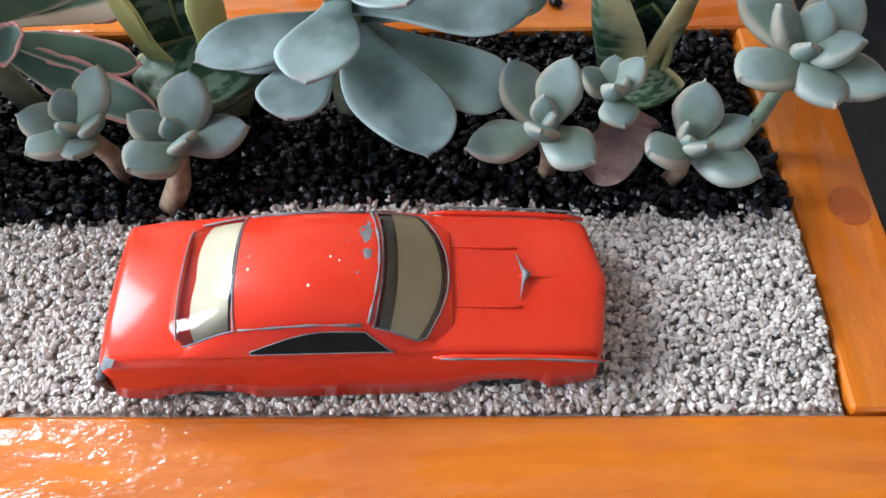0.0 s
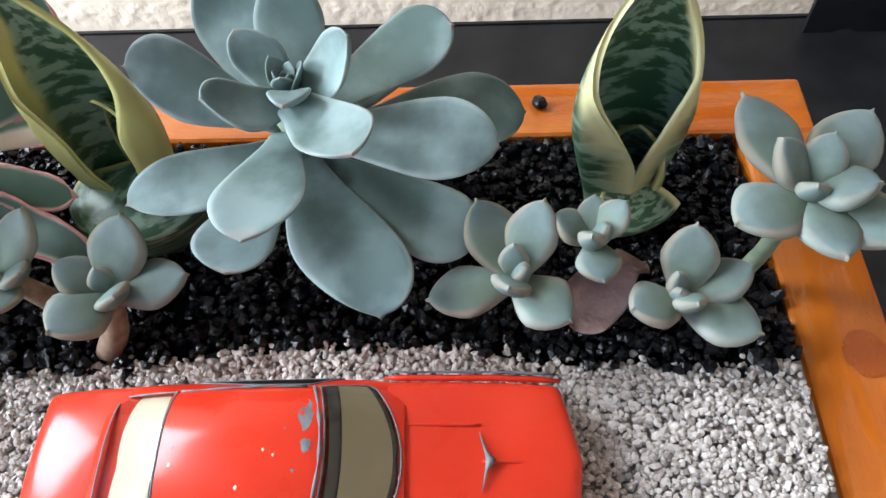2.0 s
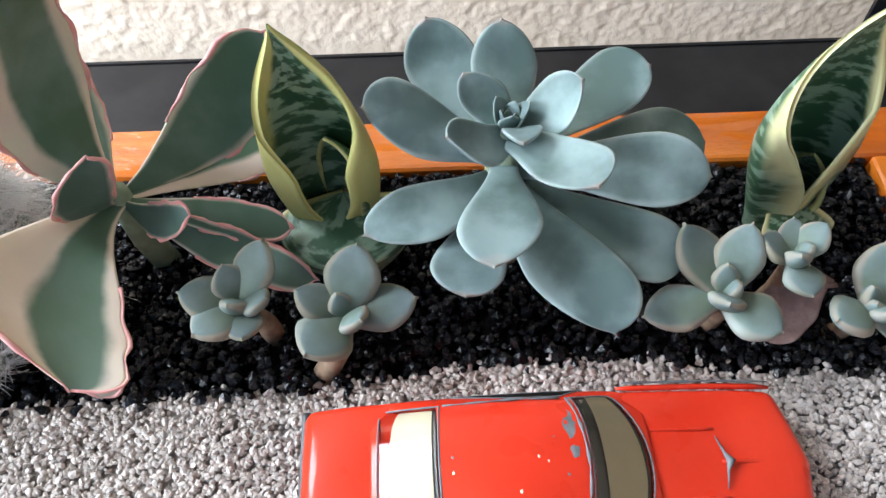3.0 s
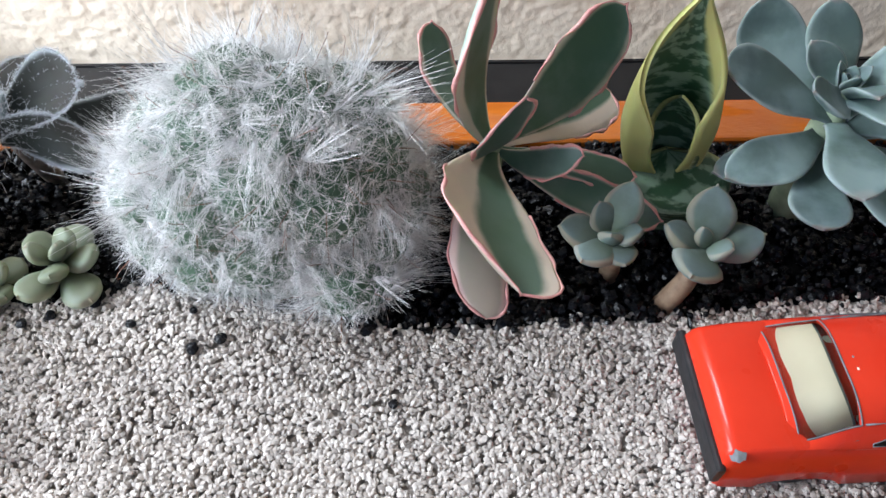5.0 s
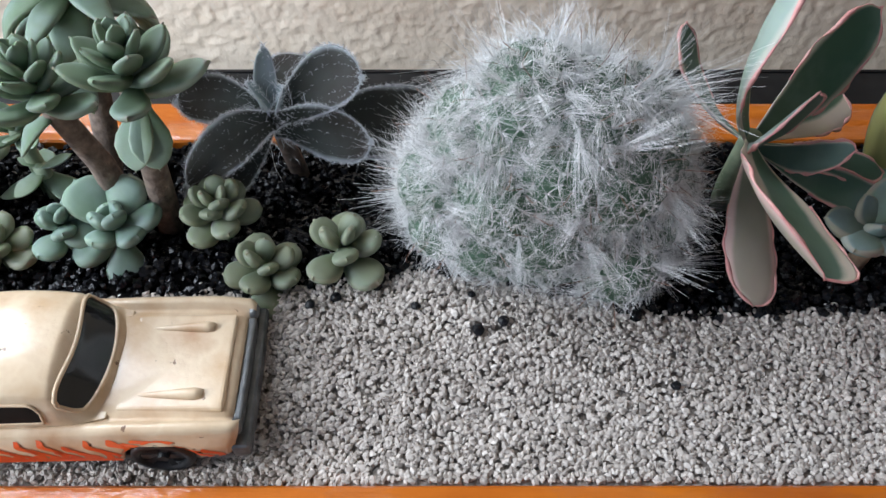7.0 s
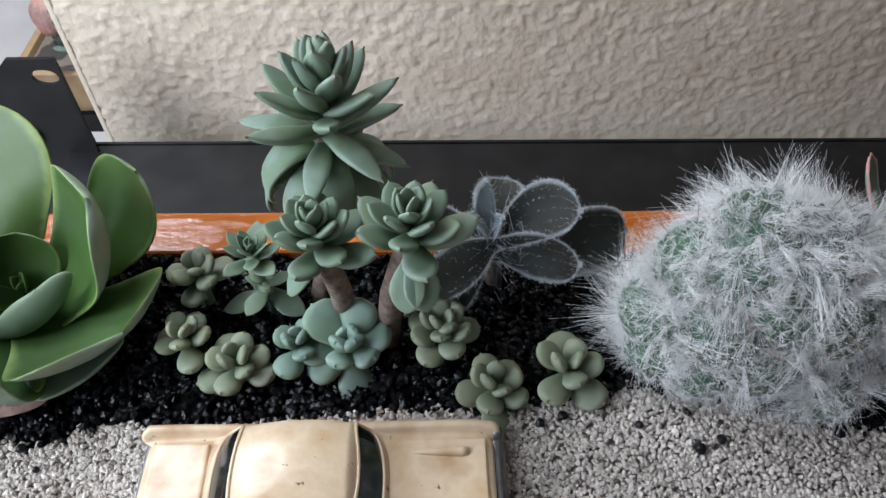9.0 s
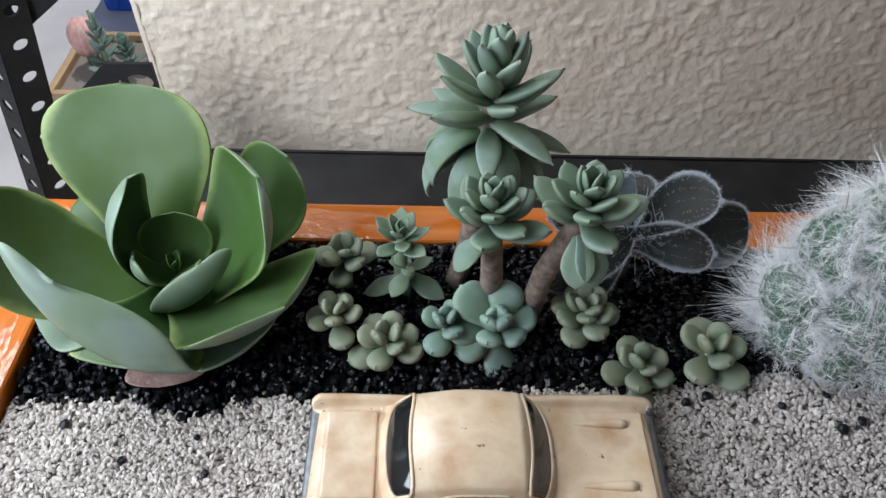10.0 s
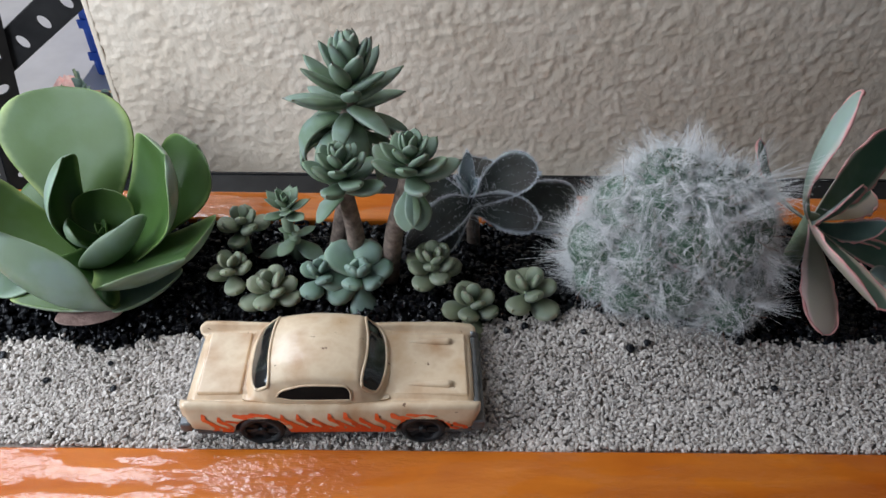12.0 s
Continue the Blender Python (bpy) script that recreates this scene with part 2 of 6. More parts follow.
HOOK = material("brown_spine", [(0.3, (0.16, 0.06, 0.03)), (0.7, (0.30, 0.13, 0.07))], 400, rough=0.5, bump=0)
FUZZ = material("grey_fuzz", [(0.0, (0.66, 0.69, 0.73)), (1.0, (0.86, 0.88, 0.92))], 300, rough=0.7, bump=0, island=True)

L_PADDLE = leaf_material("paddle_leaf", (0.046, 0.098, 0.020), (0.056, 0.112, 0.029), (0.24, 0.33, 0.11), 0.95, 0.36, bloom=0.06, spec=0.28)
L_PADDLE_OUT = leaf_material("paddle_leaf_back", (0.12, 0.180, 0.095), (0.22, 0.285, 0.185), (0.30, 0.38, 0.22), 0.96, 0.42, bloom=0.4)
L_ECHE = leaf_material("echeveria_leaf", (0.092, 0.140, 0.122), (0.080, 0.122, 0.118), (0.25, 0.285, 0.275), 0.91, 0.52, tip=(0.26, 0.16, 0.13), bloom=0.68, spec=0.3)
L_GRAP = leaf_material("pale_rosette_leaf", (0.115, 0.150, 0.105), (0.112, 0.150, 0.145), (0.23, 0.205, 0.155), 0.76, 0.58, tip=(0.27, 0.20, 0.14), bloom=0.55, spec=0.25)
L_SEDUM = leaf_material("plump_leaf", (0.12, 0.145, 0.080), (0.205, 0.23, 0.150), (0.26, 0.27, 0.18), 0.9, 0.5, tip=(0.30, 0.23, 0.14), bloom=0.3, spec=0.3)
L_TEAL = leaf_material("teal_plump_leaf", (0.115, 0.175, 0.120), (0.165, 0.240, 0.190), (0.23, 0.30, 0.23), 0.9, 0.5, bloom=0.45, spec=0.3)
L_STALK = leaf_material("stalk_leaf", (0.105, 0.155, 0.080), (0.175, 0.235, 0.155), (0.24, 0.28, 0.20), 0.93, 0.55, tip=(0.22, 0.15, 0.10), bloom=0.45, spec=0.3)
L_FUZZY = leaf_material("felted_leaf", (0.046, 0.050, 0.046), (0.074, 0.066, 0.060), (0.50, 0.52, 0.56), 0.93, 0.9, bloom=0.12, spec=0.1)
L_WOOLLY = leaf_material("woolly_young_leaf", (0.16, 0.20, 0.21), (0.24, 0.29, 0.31), (0.50, 0.54, 0.58), 0.85, 0.9, bloom=0.3, spec=0.1)
L_KAL = leaf_material("variegated_leaf", (0.075, 0.140, 0.095), (0.070, 0.135, 0.100), (0.60, 0.52, 0.43), 0.86, 0.5, bloom=0.3, spec=0.3)
L_CREAM = leaf_material("cream_variegated_leaf", (0.085, 0.15, 0.10), (0.11, 0.17, 0.12), (0.70, 0.60, 0.48), 0.52, 0.5, bloom=0.12, shift=0.14, spec=0.3)
L_KAL_WIDE = leaf_material("cream_edged_leaf", (0.075, 0.140, 0.095), (0.070, 0.135, 0.100), (0.64, 0.55, 0.47), 0.66, 0.5, bloom=0.3, shift=-0.06, spec=0.3)
L_PALE = leaf_material("pale_leaf_back", (0.22, 0.29, 0.24), (0.27, 0.35, 0.31), (0.48, 0.46, 0.40), 0.86, 0.5, bloom=0.3)
L_TAN = leaf_material("tan_leaf_back", (0.18, 0.19, 0.14), (0.36, 0.32, 0.25), (0.58, 0.43, 0.37), 0.75, 0.5, bloom=0.05)
L_PINKRIM = material("pink_leaf_rim", [(0.3, (0.64, 0.25, 0.24)), (0.7, (0.75, 0.42, 0.38))], 300, rough=0.5)
L_SNAKE = leaf_material("banded_leaf", (0.035, 0.10, 0.045), (0.03, 0.09, 0.04), (0.54, 0.50, 0.19), 0.56, 0.4, bloom=0.05, band=(0.22, 0.33, 0.23))
L_SNAKE_DARK = leaf_material("banded_inner_leaf", (0.035, 0.10, 0.045), (0.03, 0.09, 0.04), (0.50, 0.48, 0.20), 0.93, 0.4, bloom=0.05, band=(0.22, 0.33, 0.23))
L_SNAKE_PALE = leaf_material("pale_banded_leaf", (0.035, 0.10, 0.045), (0.03, 0.09, 0.04), (0.66, 0.62, 0.32), 0.84, 0.4, bloom=0.05, band=(0.22, 0.33, 0.23))

RED = material("red_enamel", [(0.3, (0.60, 0.030, 0.012)), (0.7, (0.69, 0.043, 0.018))], 60, rough=0.3, bump=0.08, bump_scale=500, coat=0.35, spec=0.12)
BARE = material("bare_metal", [(0.3, (0.10, 0.11, 0.12)), (0.7, (0.20, 0.21, 0.22))], 400, rough=0.65, metal=0.2)
CREAM = material("yellowed_cream_enamel", [(0.3, (0.60, 0.39, 0.22)), (0.48, (0.74, 0.57, 0.39)), (0.70, (0.50, 0.29, 0.155))], 85, rough=0.42, bump=0.35, bump_scale=900, coat=0.4, speck=(420, 0.70, (0.22, 0.12, 0.07)))
FLAME = material("orange_flame_print", [(0.3, (0.82, 0.09, 0.02)), (0.7, (0.88, 0.14, 0.03))], 200, rough=0.35, coat=0.4)
CHROME = material("worn_base_metal", [(0.3, (0.11, 0.115, 0.12)), (0.7, (0.22, 0.225, 0.23))], 300, rough=0.45, metal=0.6)
TYRE = material("black_tyre", [(0.3, (0.010, 0.010, 0.011)), (0.7, (0.022, 0.022, 0.024))], 300, rough=0.45)
INTERIOR = material("ivory_plastic", [(0.3, (0.68, 0.64, 0.50)), (0.7, (0.76, 0.72, 0.58))], 100, rough=0.5)
# near-black colour that stands for the shade inside the cars' side windows
SHADED_INSIDE = material("shaded_inside", [(0.3, (0.006, 0.005, 0.005)), (0.7, (0.014, 0.012, 0.010))], 100, rough=0.5, spec=0.1)
GLASS = glass_material("clear_glazing", (0.96, 0.95, 0.90))
SMOKE = material("smoked_glazing", [(0.3, (0.010, 0.010, 0.011)), (0.7, (0.02, 0.019, 0.018))], 100, rough=0.08, bump=0, coat=0.5)


# ---- builders ----
def mesh_object(name, verts, faces, mat, parent=None, uvs=None, smooth=True, label=""):
    me = bpy.data.meshes.new(name)
    me.from_pydata([tuple(v) for v in verts], [], faces)
    if uvs is not None:
        layer = me.uv_layers.new(name="UVMap")
        idx = np.empty(len(me.loops), dtype=np.int32)
        me.loops.foreach_get("vertex_index", idx)
        layer.data.foreach_set("uv", np.asarray(uvs, dtype=np.float32)[idx].ravel())
    me.materials.append(mat)
    if smooth:
        me.polygons.foreach_set("use_smooth", [True] * len(me.polygons))
    me.update()
    ob = new(name, me)
    ob.parent = parent
    if label:
        tagged(ob, label)
    return ob


def part(name, bm, mat, parent=None, label="", smooth=False):
    """Links a bmesh as one mesh object under a thing or part."""
    me = bpy.data.meshes.new(name)
    bmesh.ops.recalc_face_normals(bm, faces=bm.faces[:])
    bm.to_mesh(me)
    bm.free()
    me.materials.append(mat)
    if smooth:
        me.polygons.foreach_set("use_smooth", [True] * len(me.polygons))
    ob = new(name, me)
    ob.parent = parent
    if label:
        tagged(ob, label)
    return ob


def root(name, loc, label, category, group="", kind="", rz=0.0):
    ob = new(name)
    ob.empty_display_size = 0.005
    ob.matrix_basis = pose(*loc, 0, 0, rz)
    return tagged(ob, label, category, group, kind)


def box_bm(x0, x1, y0, y1, z0, z1, bevel=0.0, seg=2, bm=None):
    bm = bm or bmesh.new()
    made = bmesh.ops.create_cube(bm, size=1.0)["verts"]
    for v in made:
        v.co = Vector((x0 + (v.co.x + 0.5) * (x1 - x0), y0 + (v.co.y + 0.5) * (y1 - y0), z0 + (v.co.z + 0.5) * (z1 - z0)))
    if bevel:
        bmesh.ops.bevel(bm, geom=[e for e in bm.edges if e.verts[0] in made], offset=bevel, segments=seg, profile=0.6, affect="EDGES")
    return bm


def sweep(points, radii, sides=10, cap=True):
    """A tube along points, with a radius at each."""
    pts = [Vector(p) for p in points]
    verts, faces = [], []
    side = Vector((1, 0, 0))
    for i, p in enumerate(pts):
        t = (pts[min(i + 1, len(pts) - 1)] - pts[max(i - 1, 0)]).normalized()
        a = side - t * side.dot(t)
        a = a.normalized() if a.length > 1e-6 else t.orthogonal().normalized()
        side = a
        b = t.cross(a)
        for k in range(sides):
            w = 2 * math.pi * k / sides
            verts.append(p + (a * math.cos(w) + b * math.sin(w)) * radii[i])
    for i in range(len(pts) - 1):
        for k in range(sides):
            k2 = (k + 1) % sides
            faces.append((i * sides + k, i * sides + k2, (i + 1) * sides + k2, (i + 1) * sides + k))
    if cap:
        faces.append(tuple(range(sides))[::-1])
        faces.append(tuple((len(pts) - 1) * sides + k for k in range(sides)))
    return verts, faces


def leaf_shape(L, W, T, e0, e1, cup=0.1, b=0.35, m=0.6, p=2.0, mucro=0.03, wave=0.0, nu=16, nv=16, twist=0.0, roll=0.0):
    """A fleshy leaf that grows along +x, tilted from e0 to e1 degrees: closed skin, width profile, cupped section."""
    us = np.concatenate([np.linspace(0, 0.78, nu - 7), [0.84, 0.89, 0.925, 0.945, 0.958, 0.98, 1.0]])
    pos, verts, uvs = np.zeros(2), [], []
    last = 0.0
    for u in us:
        th = radians(e0 + (e1 - e0) * u)
        pos = pos + np.array([math.cos(th), math.sin(th)]) * L * (u - last)
        last = u
        ue = min(u / 0.96, 1.0)
        if ue < m:
            k = ue / m
            w = b + (1 - b) * (k * k * (3 - 2 * k)) ** 0.8
        else:
            k = (ue - m) / (1 - m)
            w = max(1 - k ** p, 0.0) ** (1.0 / p) if p > 1.3 else 1 - k
        if u > 0.93:
            w = max(w, mucro * 2.2 * (1.02 - (u - 0.93) / 0.07) if mucro < 0.1 else mucro)
        w *= W
        t = T * min(1.0, 0.35 + 0.65 * (w / W)) * (1 - 0.45 * u) if u < 1 else T * 0.12
        tw = radians(roll + twist * u)
        for j in range(nv):
            a = 2 * math.pi * j / nv
            c, s = math.cos(a), math.sin(a)
            yy = w / 2 * math.copysign(abs(c) ** 0.85, c)
            q = yy / (W / 2)
            zz = t / 2 * s * (0.75 if s > 0 else 1.0) + cup * W * q * q * (0.3 + 0.7 * u)
            if wave:
                zz += wave * W * abs(q) ** 3 * math.sin(u * 17 + (2 if yy > 0 else 0))
                yy += wave * 0.7 * W * abs(q) ** 2 * math.sin(u * 21 + 1) * (1 if yy > 0 else -1)
            y2, z2 = yy * math.cos(tw) - zz * math.sin(tw), yy * math.sin(tw) + zz * math.cos(tw)
            verts.append((pos[0] - math.sin(th) * z2, y2, pos[1] + math.cos(th) * z2))
            uvs.append((u, 0.5 + 0.5 * math.copysign(abs(c) ** 0.85, c)))
    n = len(us)
    faces = [(i * nv + j, i * nv + (j + 1) % nv, (i + 1) * nv + (j + 1) % nv, (i + 1) * nv + j) for i in range(n - 1) for j in range(nv)]
    faces.append(tuple(range(nv))[::-1])
    faces.append(tuple((n - 1) * nv + j for j in range(nv)))
    return verts, faces, uvs


def add_leaf(parent, at, az, mat, roll=0.0, name="leaf", label="", under=None, **shape):
    v, f, uv = leaf_shape(roll=roll, **shape)
    ob = mesh_object(name, v, f, mat, parent, uv, label=label)
    if under:
        nv = shape.get("nv", 16)
        ob.data.materials.append(under)
        ob.data.polygons.foreach_set("material_index", [1 if k % nv >= nv // 2 else 0 for k in range(len(f))])
    ob.matrix_basis = pose(*at, 0, 0, az)
    return ob


def blade(parent, base, tip, a, b, mat, face=(0, -0.3, 1), cup=0.15, T=0.003, foot=0.4, m=0.62, p=2.0, mucro=0.03, wave=0.0, scallop=0.0,
          curl=0.0, under=None, nu=24, nv=20, name="leaf", label=""):
    """A fleshy leaf from base to tip whose margins pass through a and b (world places); face: where its upper skin looks.
    cup sinks the midrib below the margins, curl bends the last part of the leaf towards its face."""
    o = parent.matrix_basis.translation
    base, tip, a, b = (np.array(Vector(q) - o) for q in (base, tip, a, b))
    half, mid = (b - a) / 2, (a + b) / 2
    wide = np.linalg.norm(half)
    up = np.cross(tip - base, half)
    up /= np.linalg.norm(up)
    if up @ np.array(face) < 0:
        up, half = -up, -half
    sink = up * cup * wide
    knee = mid - sink
    # quadratic through base, knee (at m) and tip
    ctrl = (knee - (1 - m) ** 2 * base - m * m * tip) / (2 * m * (1 - m))
    spine = lambda u: (1 - u) ** 2 * base + 2 * u * (1 - u) * ctrl + u * u * tip + up * curl * wide * max(0.0, u - 0.6) ** 2 * 4
    us = np.concatenate([np.linspace(0, 0.78, nu - 8), [0.83, 0.875, 0.91, 0.935, 0.955, 0.97, 0.985, 1.0]])
    verts, uvs = [], []
    for u in us:
        c = spine(u)
        along = spine(min(u + 0.01, 1.0)) - spine(min(u + 0.01, 1.0) - 0.01)
        nrm = np.cross(along, half)
        nrm /= np.linalg.norm(nrm)
        if nrm @ up < 0:
            nrm = -nrm
        if u < m:
            k = u / m
            w = foot + (1 - foot) * (k * k * (3 - 2 * k)) ** 0.85
        else:
            k = min((u - m) / (0.975 - m), 1.0)
            w = max(1 - k ** p, 0.0) ** (1.0 / p)
        if u > 0.93:
            w = max(w, mucro * (1.03 - (u - 0.93) / 0.07))
        t = T * (0.35 + 0.65 * min(w, 1.0)) * (1 - 0.35 * u) if u < 1 else T * 0.1
        for j in range(nv):
            ang = 2 * math.pi * j / nv
            co, si = math.cos(ang), math.sin(ang)
            q = math.copysign(abs(co) ** 0.85, co)
            frill = 1 + scallop * abs(q) ** 4 * math.sin(u * 30 + (1.3 if q > 0 else 0)) * step(0.35, 0.6, u)
            lift = sink * q * q * w + nrm * wave * wide * abs(q) ** 3 * math.sin(u * 15 + (2.1 if q > 0 else 0)) * min(1.0, u * 2)
            verts.append(c + half * q * w * frill + lift + nrm * t / 2 * si * (0.75 if si > 0 else 1.0))
            uvs.append((u, 0.5 + 0.5 * q))
    n = len(us)
    faces = [(i * nv + j, i * nv + (j + 1) % nv, (i + 1) * nv + (j + 1) % nv, (i + 1) * nv + j) for i in range(n - 1) for j in range(nv)]
    faces += [tuple(range(nv))[::-1], tuple((n - 1) * nv + j for j in range(nv))]
    ob = mesh_object(name, verts, faces, mat, parent, uvs, label=label)
    if under:
        ob.data.materials.append(under)
        ob.data.polygons.foreach_set("material_index", [1 if k % nv >= nv // 2 else 0 for k in range(len(faces))])
    return ob


def step(a, b, x):
    k = min(max((x - a) / (b - a), 0.0), 1.0)
    return k * k * (3 - 2 * k)


def ribbons(name, lines, width, mat, parent, label="", kind="stuff"):
    """Many fine hairs, each a narrow strip along a polyline: lines is (n, k, 3)."""
    lines = np.asarray(lines)
    n, k, _ = lines.shape
    rng = np.random.RandomState(5)
    d = lines[:, -1] - lines[:, 0]
    side = np.cross(d, rng.normal(size=(n, 3)))
    side /= np.linalg.norm(side, axis=1, keepdims=True) + 1e-12
    taper = np.linspace(1, 0.35, k)[None, :, None] * width / 2
    a, b = lines + side[:, None] * taper, lines - side[:, None] * taper
    verts = np.stack([a, b], 2).reshape(-1, 3)
    base = (np.arange(n)[:, None] * k + np.arange(k - 1)[None]).ravel() * 2
    faces = np.stack([base, base + 1, base + 3, base + 2], 1)
    me = bpy.data.meshes.new(name)
    me.from_pydata(verts.tolist(), [], faces.tolist())
    me.materials.append(mat)
    ob = new(name, me)
    ob.parent = parent
    return tagged(ob, label, kind=kind)


# ---- the setting: wall, ground, shelf ----
def build_setting():
    # textured wall: crumbly trowelled relief where it is near, plain beyond
    x0, x1, z0, z1, y = -0.382, 0.75, -0.90, 0.55, 0.31
    xa, xb, za, zb = x0, 0.36, -0.24, 0.14
    nx, nz = 640, 330
    verts, faces = [], []
    for j in range(nz + 1):
        for i in range(nx + 1):
            x, z = xa + (xb - xa) * i / nx, za + (zb - za) * j / nz
            q = Vector((x * 165 + z * 40, z * 190 - x * 30, 0))
            r = noise.noise(q) * 0.6 + noise.noise(q * 2.1 + Vector((9, 3, 1))) * 0.45 + noise.noise(q * 4.6) * 0.16
            flat = noise.noise(q * 0.35 + Vector((4, 1, 7)))
            r = math.tanh(r * 1.35) * 0.42 * (0.45 + 0.55 * min(max(flat * 3 + 0.9, 0), 1))
            verts.append((x, y - 0.0030 * r, z))
    for j in range(nz):
        for i in range(nx):
            a = j * (nx + 1) + i
            faces.append((a, a + 1, a + nx + 2, a + nx + 1))
    n = len(verts)
    wall = mesh_object("wall_back", verts, faces, STUCCO)
    # the wall's body behind its rendered face
    body = box_bm(x0 + 0.001, x1, y + 0.0016, y + 0.16, z0, z1)
    part("wall_core", body, STUCCO, wall)
    end = box_bm(x0 - 0.002, x0 + 0.001, y - 0.0005, y + 0.16, z0, z1, 0.0008)
    part("wall_end", end, STUCCO, wall)
    upper = box_bm(x0, x1, y, y + 0.16, z1, 2.1)
    part("wall_upper", upper, STUCCO, wall)
    tagged(wall, "beige stucco wall with coarse trowelled texture", "wall", kind="structure")
    # added unseen slabs that close the place and block sky and ground light
    tagged(part("unseen_wall_right", box_bm(0.755, 0.90, -1.6, 0.47, -0.90, 2.1), STUCCO), "added unseen stucco wall that shuts out light from the right", "wall", kind="structure")
    tagged(part("ceiling", box_bm(-0.55, 0.90, -1.6, 0.47, 2.101, 2.20), STUCCO), "added unseen slab overhead that holds back sky light", "ceiling", kind="structure")
    tagged(part("unseen_wall_front", box_bm(-0.55, 0.90, -1.75, -1.605, -0.90, 0.25), STUCCO), "added unseen stucco wall that blocks light bounced off the front ground", "wall", kind="structure")
    g = box_bm(-7, 7, -7, 7, -0.98, -0.90)
    tagged(part("ground", g, CONCRETE), "pale concrete ground outdoors", "ground", kind="structure")


def perforated_post(name, loc, height, label, w=0.034, rz=0.0):
    """Angle iron with a row of slots through each flange."""
    post = root(name, loc, label, "shelf post", "shelf posts", rz=rz)
    t = 0.0018
    for flange in range(2):
        bm = bmesh.new()
        rows = int(height / 0.025)
        hole = 0.0055
        cx = w * 0.55

        def P(q):
            return (q[0], 0, q[1]) if flange == 0 else (0, q[0], q[1])
        for r in range(rows):
            za, zb = r * 0.025, (r + 1) * 0.025
            zc = (za + zb) / 2
            ring = [(cx + hole * math.cos(a), zc + hole * 0.75 * math.sin(a)) for a in np.linspace(0, 2 * math.pi, 17)[:-1]]
            outer = [(w, zc), (w, zb - 0.006), (w, zb), (w * 0.75, zb), (cx, zb), (w * 0.25, zb), (0, zb), (0, zb - 0.006), (0, zc), (0, za + 0.006), (0, za), (w * 0.25, za), (cx, za), (w * 0.75, za), (w, za), (w, za + 0.006)]
            rv, cv = [bm.verts.new(P(q)) for q in ring], [bm.verts.new(P(q)) for q in outer]
            for i in range(16):
                k = (i + 1) % 16
                bm.faces.new((rv[i], rv[k], cv[k], cv[i]))
        bmesh.ops.remove_doubles(bm, verts=bm.verts[:], dist=0.0002)
        ob = part("flange", bm, STEEL, post)
        mod = ob.modifiers.new("thickness", "SOLIDIFY")
        mod.thickness, mod.offset = 0.0018, 0
    return post


def build_shelf():
    shelf = root("shelf", (0, 0, -0.085), "black enamelled steel shelf under the planter", "shelf")
    part("board", box_bm(-0.372, 0.36, -0.06, 0.26, -0.004, 0.0, 0.0008), STEEL, shelf)
    part("back_lip", box_bm(-0.372, 0.36, 0.2602, 0.2616, -0.03, 0.0005), STEEL, shelf)
    part("front_lip", box_bm(-0.372, 0.36, -0.0616, -0.0602, -0.03, 0.0), STEEL, shelf)
    perforated_post("shelf_post", (0.165, 0.252, -0.9), 1.5, "black perforated angle-iron shelf post", rz=180)
    # top of the other corner post, cut at a slant
    gus = root("corner_post", (-0.372, 0.2560, -0.085), "black slotted steel post at the shelf corner", "shelf post")
    bm = bmesh.new()
    outline = ((-0.024, -0.40), (0.013, -0.40), (0.014, 0.0517), (-0.0062, 0.0515), (-0.024, 0.0345))
    slot = [(0.0068 + 0.0058 * math.cos(a), 0.0425 + 0.0040 * math.sin(a)) for a in np.linspace(0, 2 * math.pi, 15)[:-1]]
    ov, sv = [bm.verts.new((q[0], 0, q[1])) for q in outline], [bm.verts.new((q[0], 0, q[1])) for q in slot]
    edges = [bm.edges.new((ov[k], ov[(k + 1) % len(ov)])) for k in range(len(ov))] + [bm.edges.new((sv[k], sv[(k + 1) % len(sv)])) for k in range(len(sv))]
    bmesh.ops.triangle_fill(bm, edges=edges, use_beauty=True)
    ob = part("flange", bm, STEEL, gus)
    mod = ob.modifiers.new("thickness", "SOLIDIFY")
    mod.thickness, mod.offset = 0.0018, 0
    part("bolt", box_bm(-0.014, -0.008, -0.0040, -0.0012, 0.008, 0.014, 0.001), STEEL, gus)


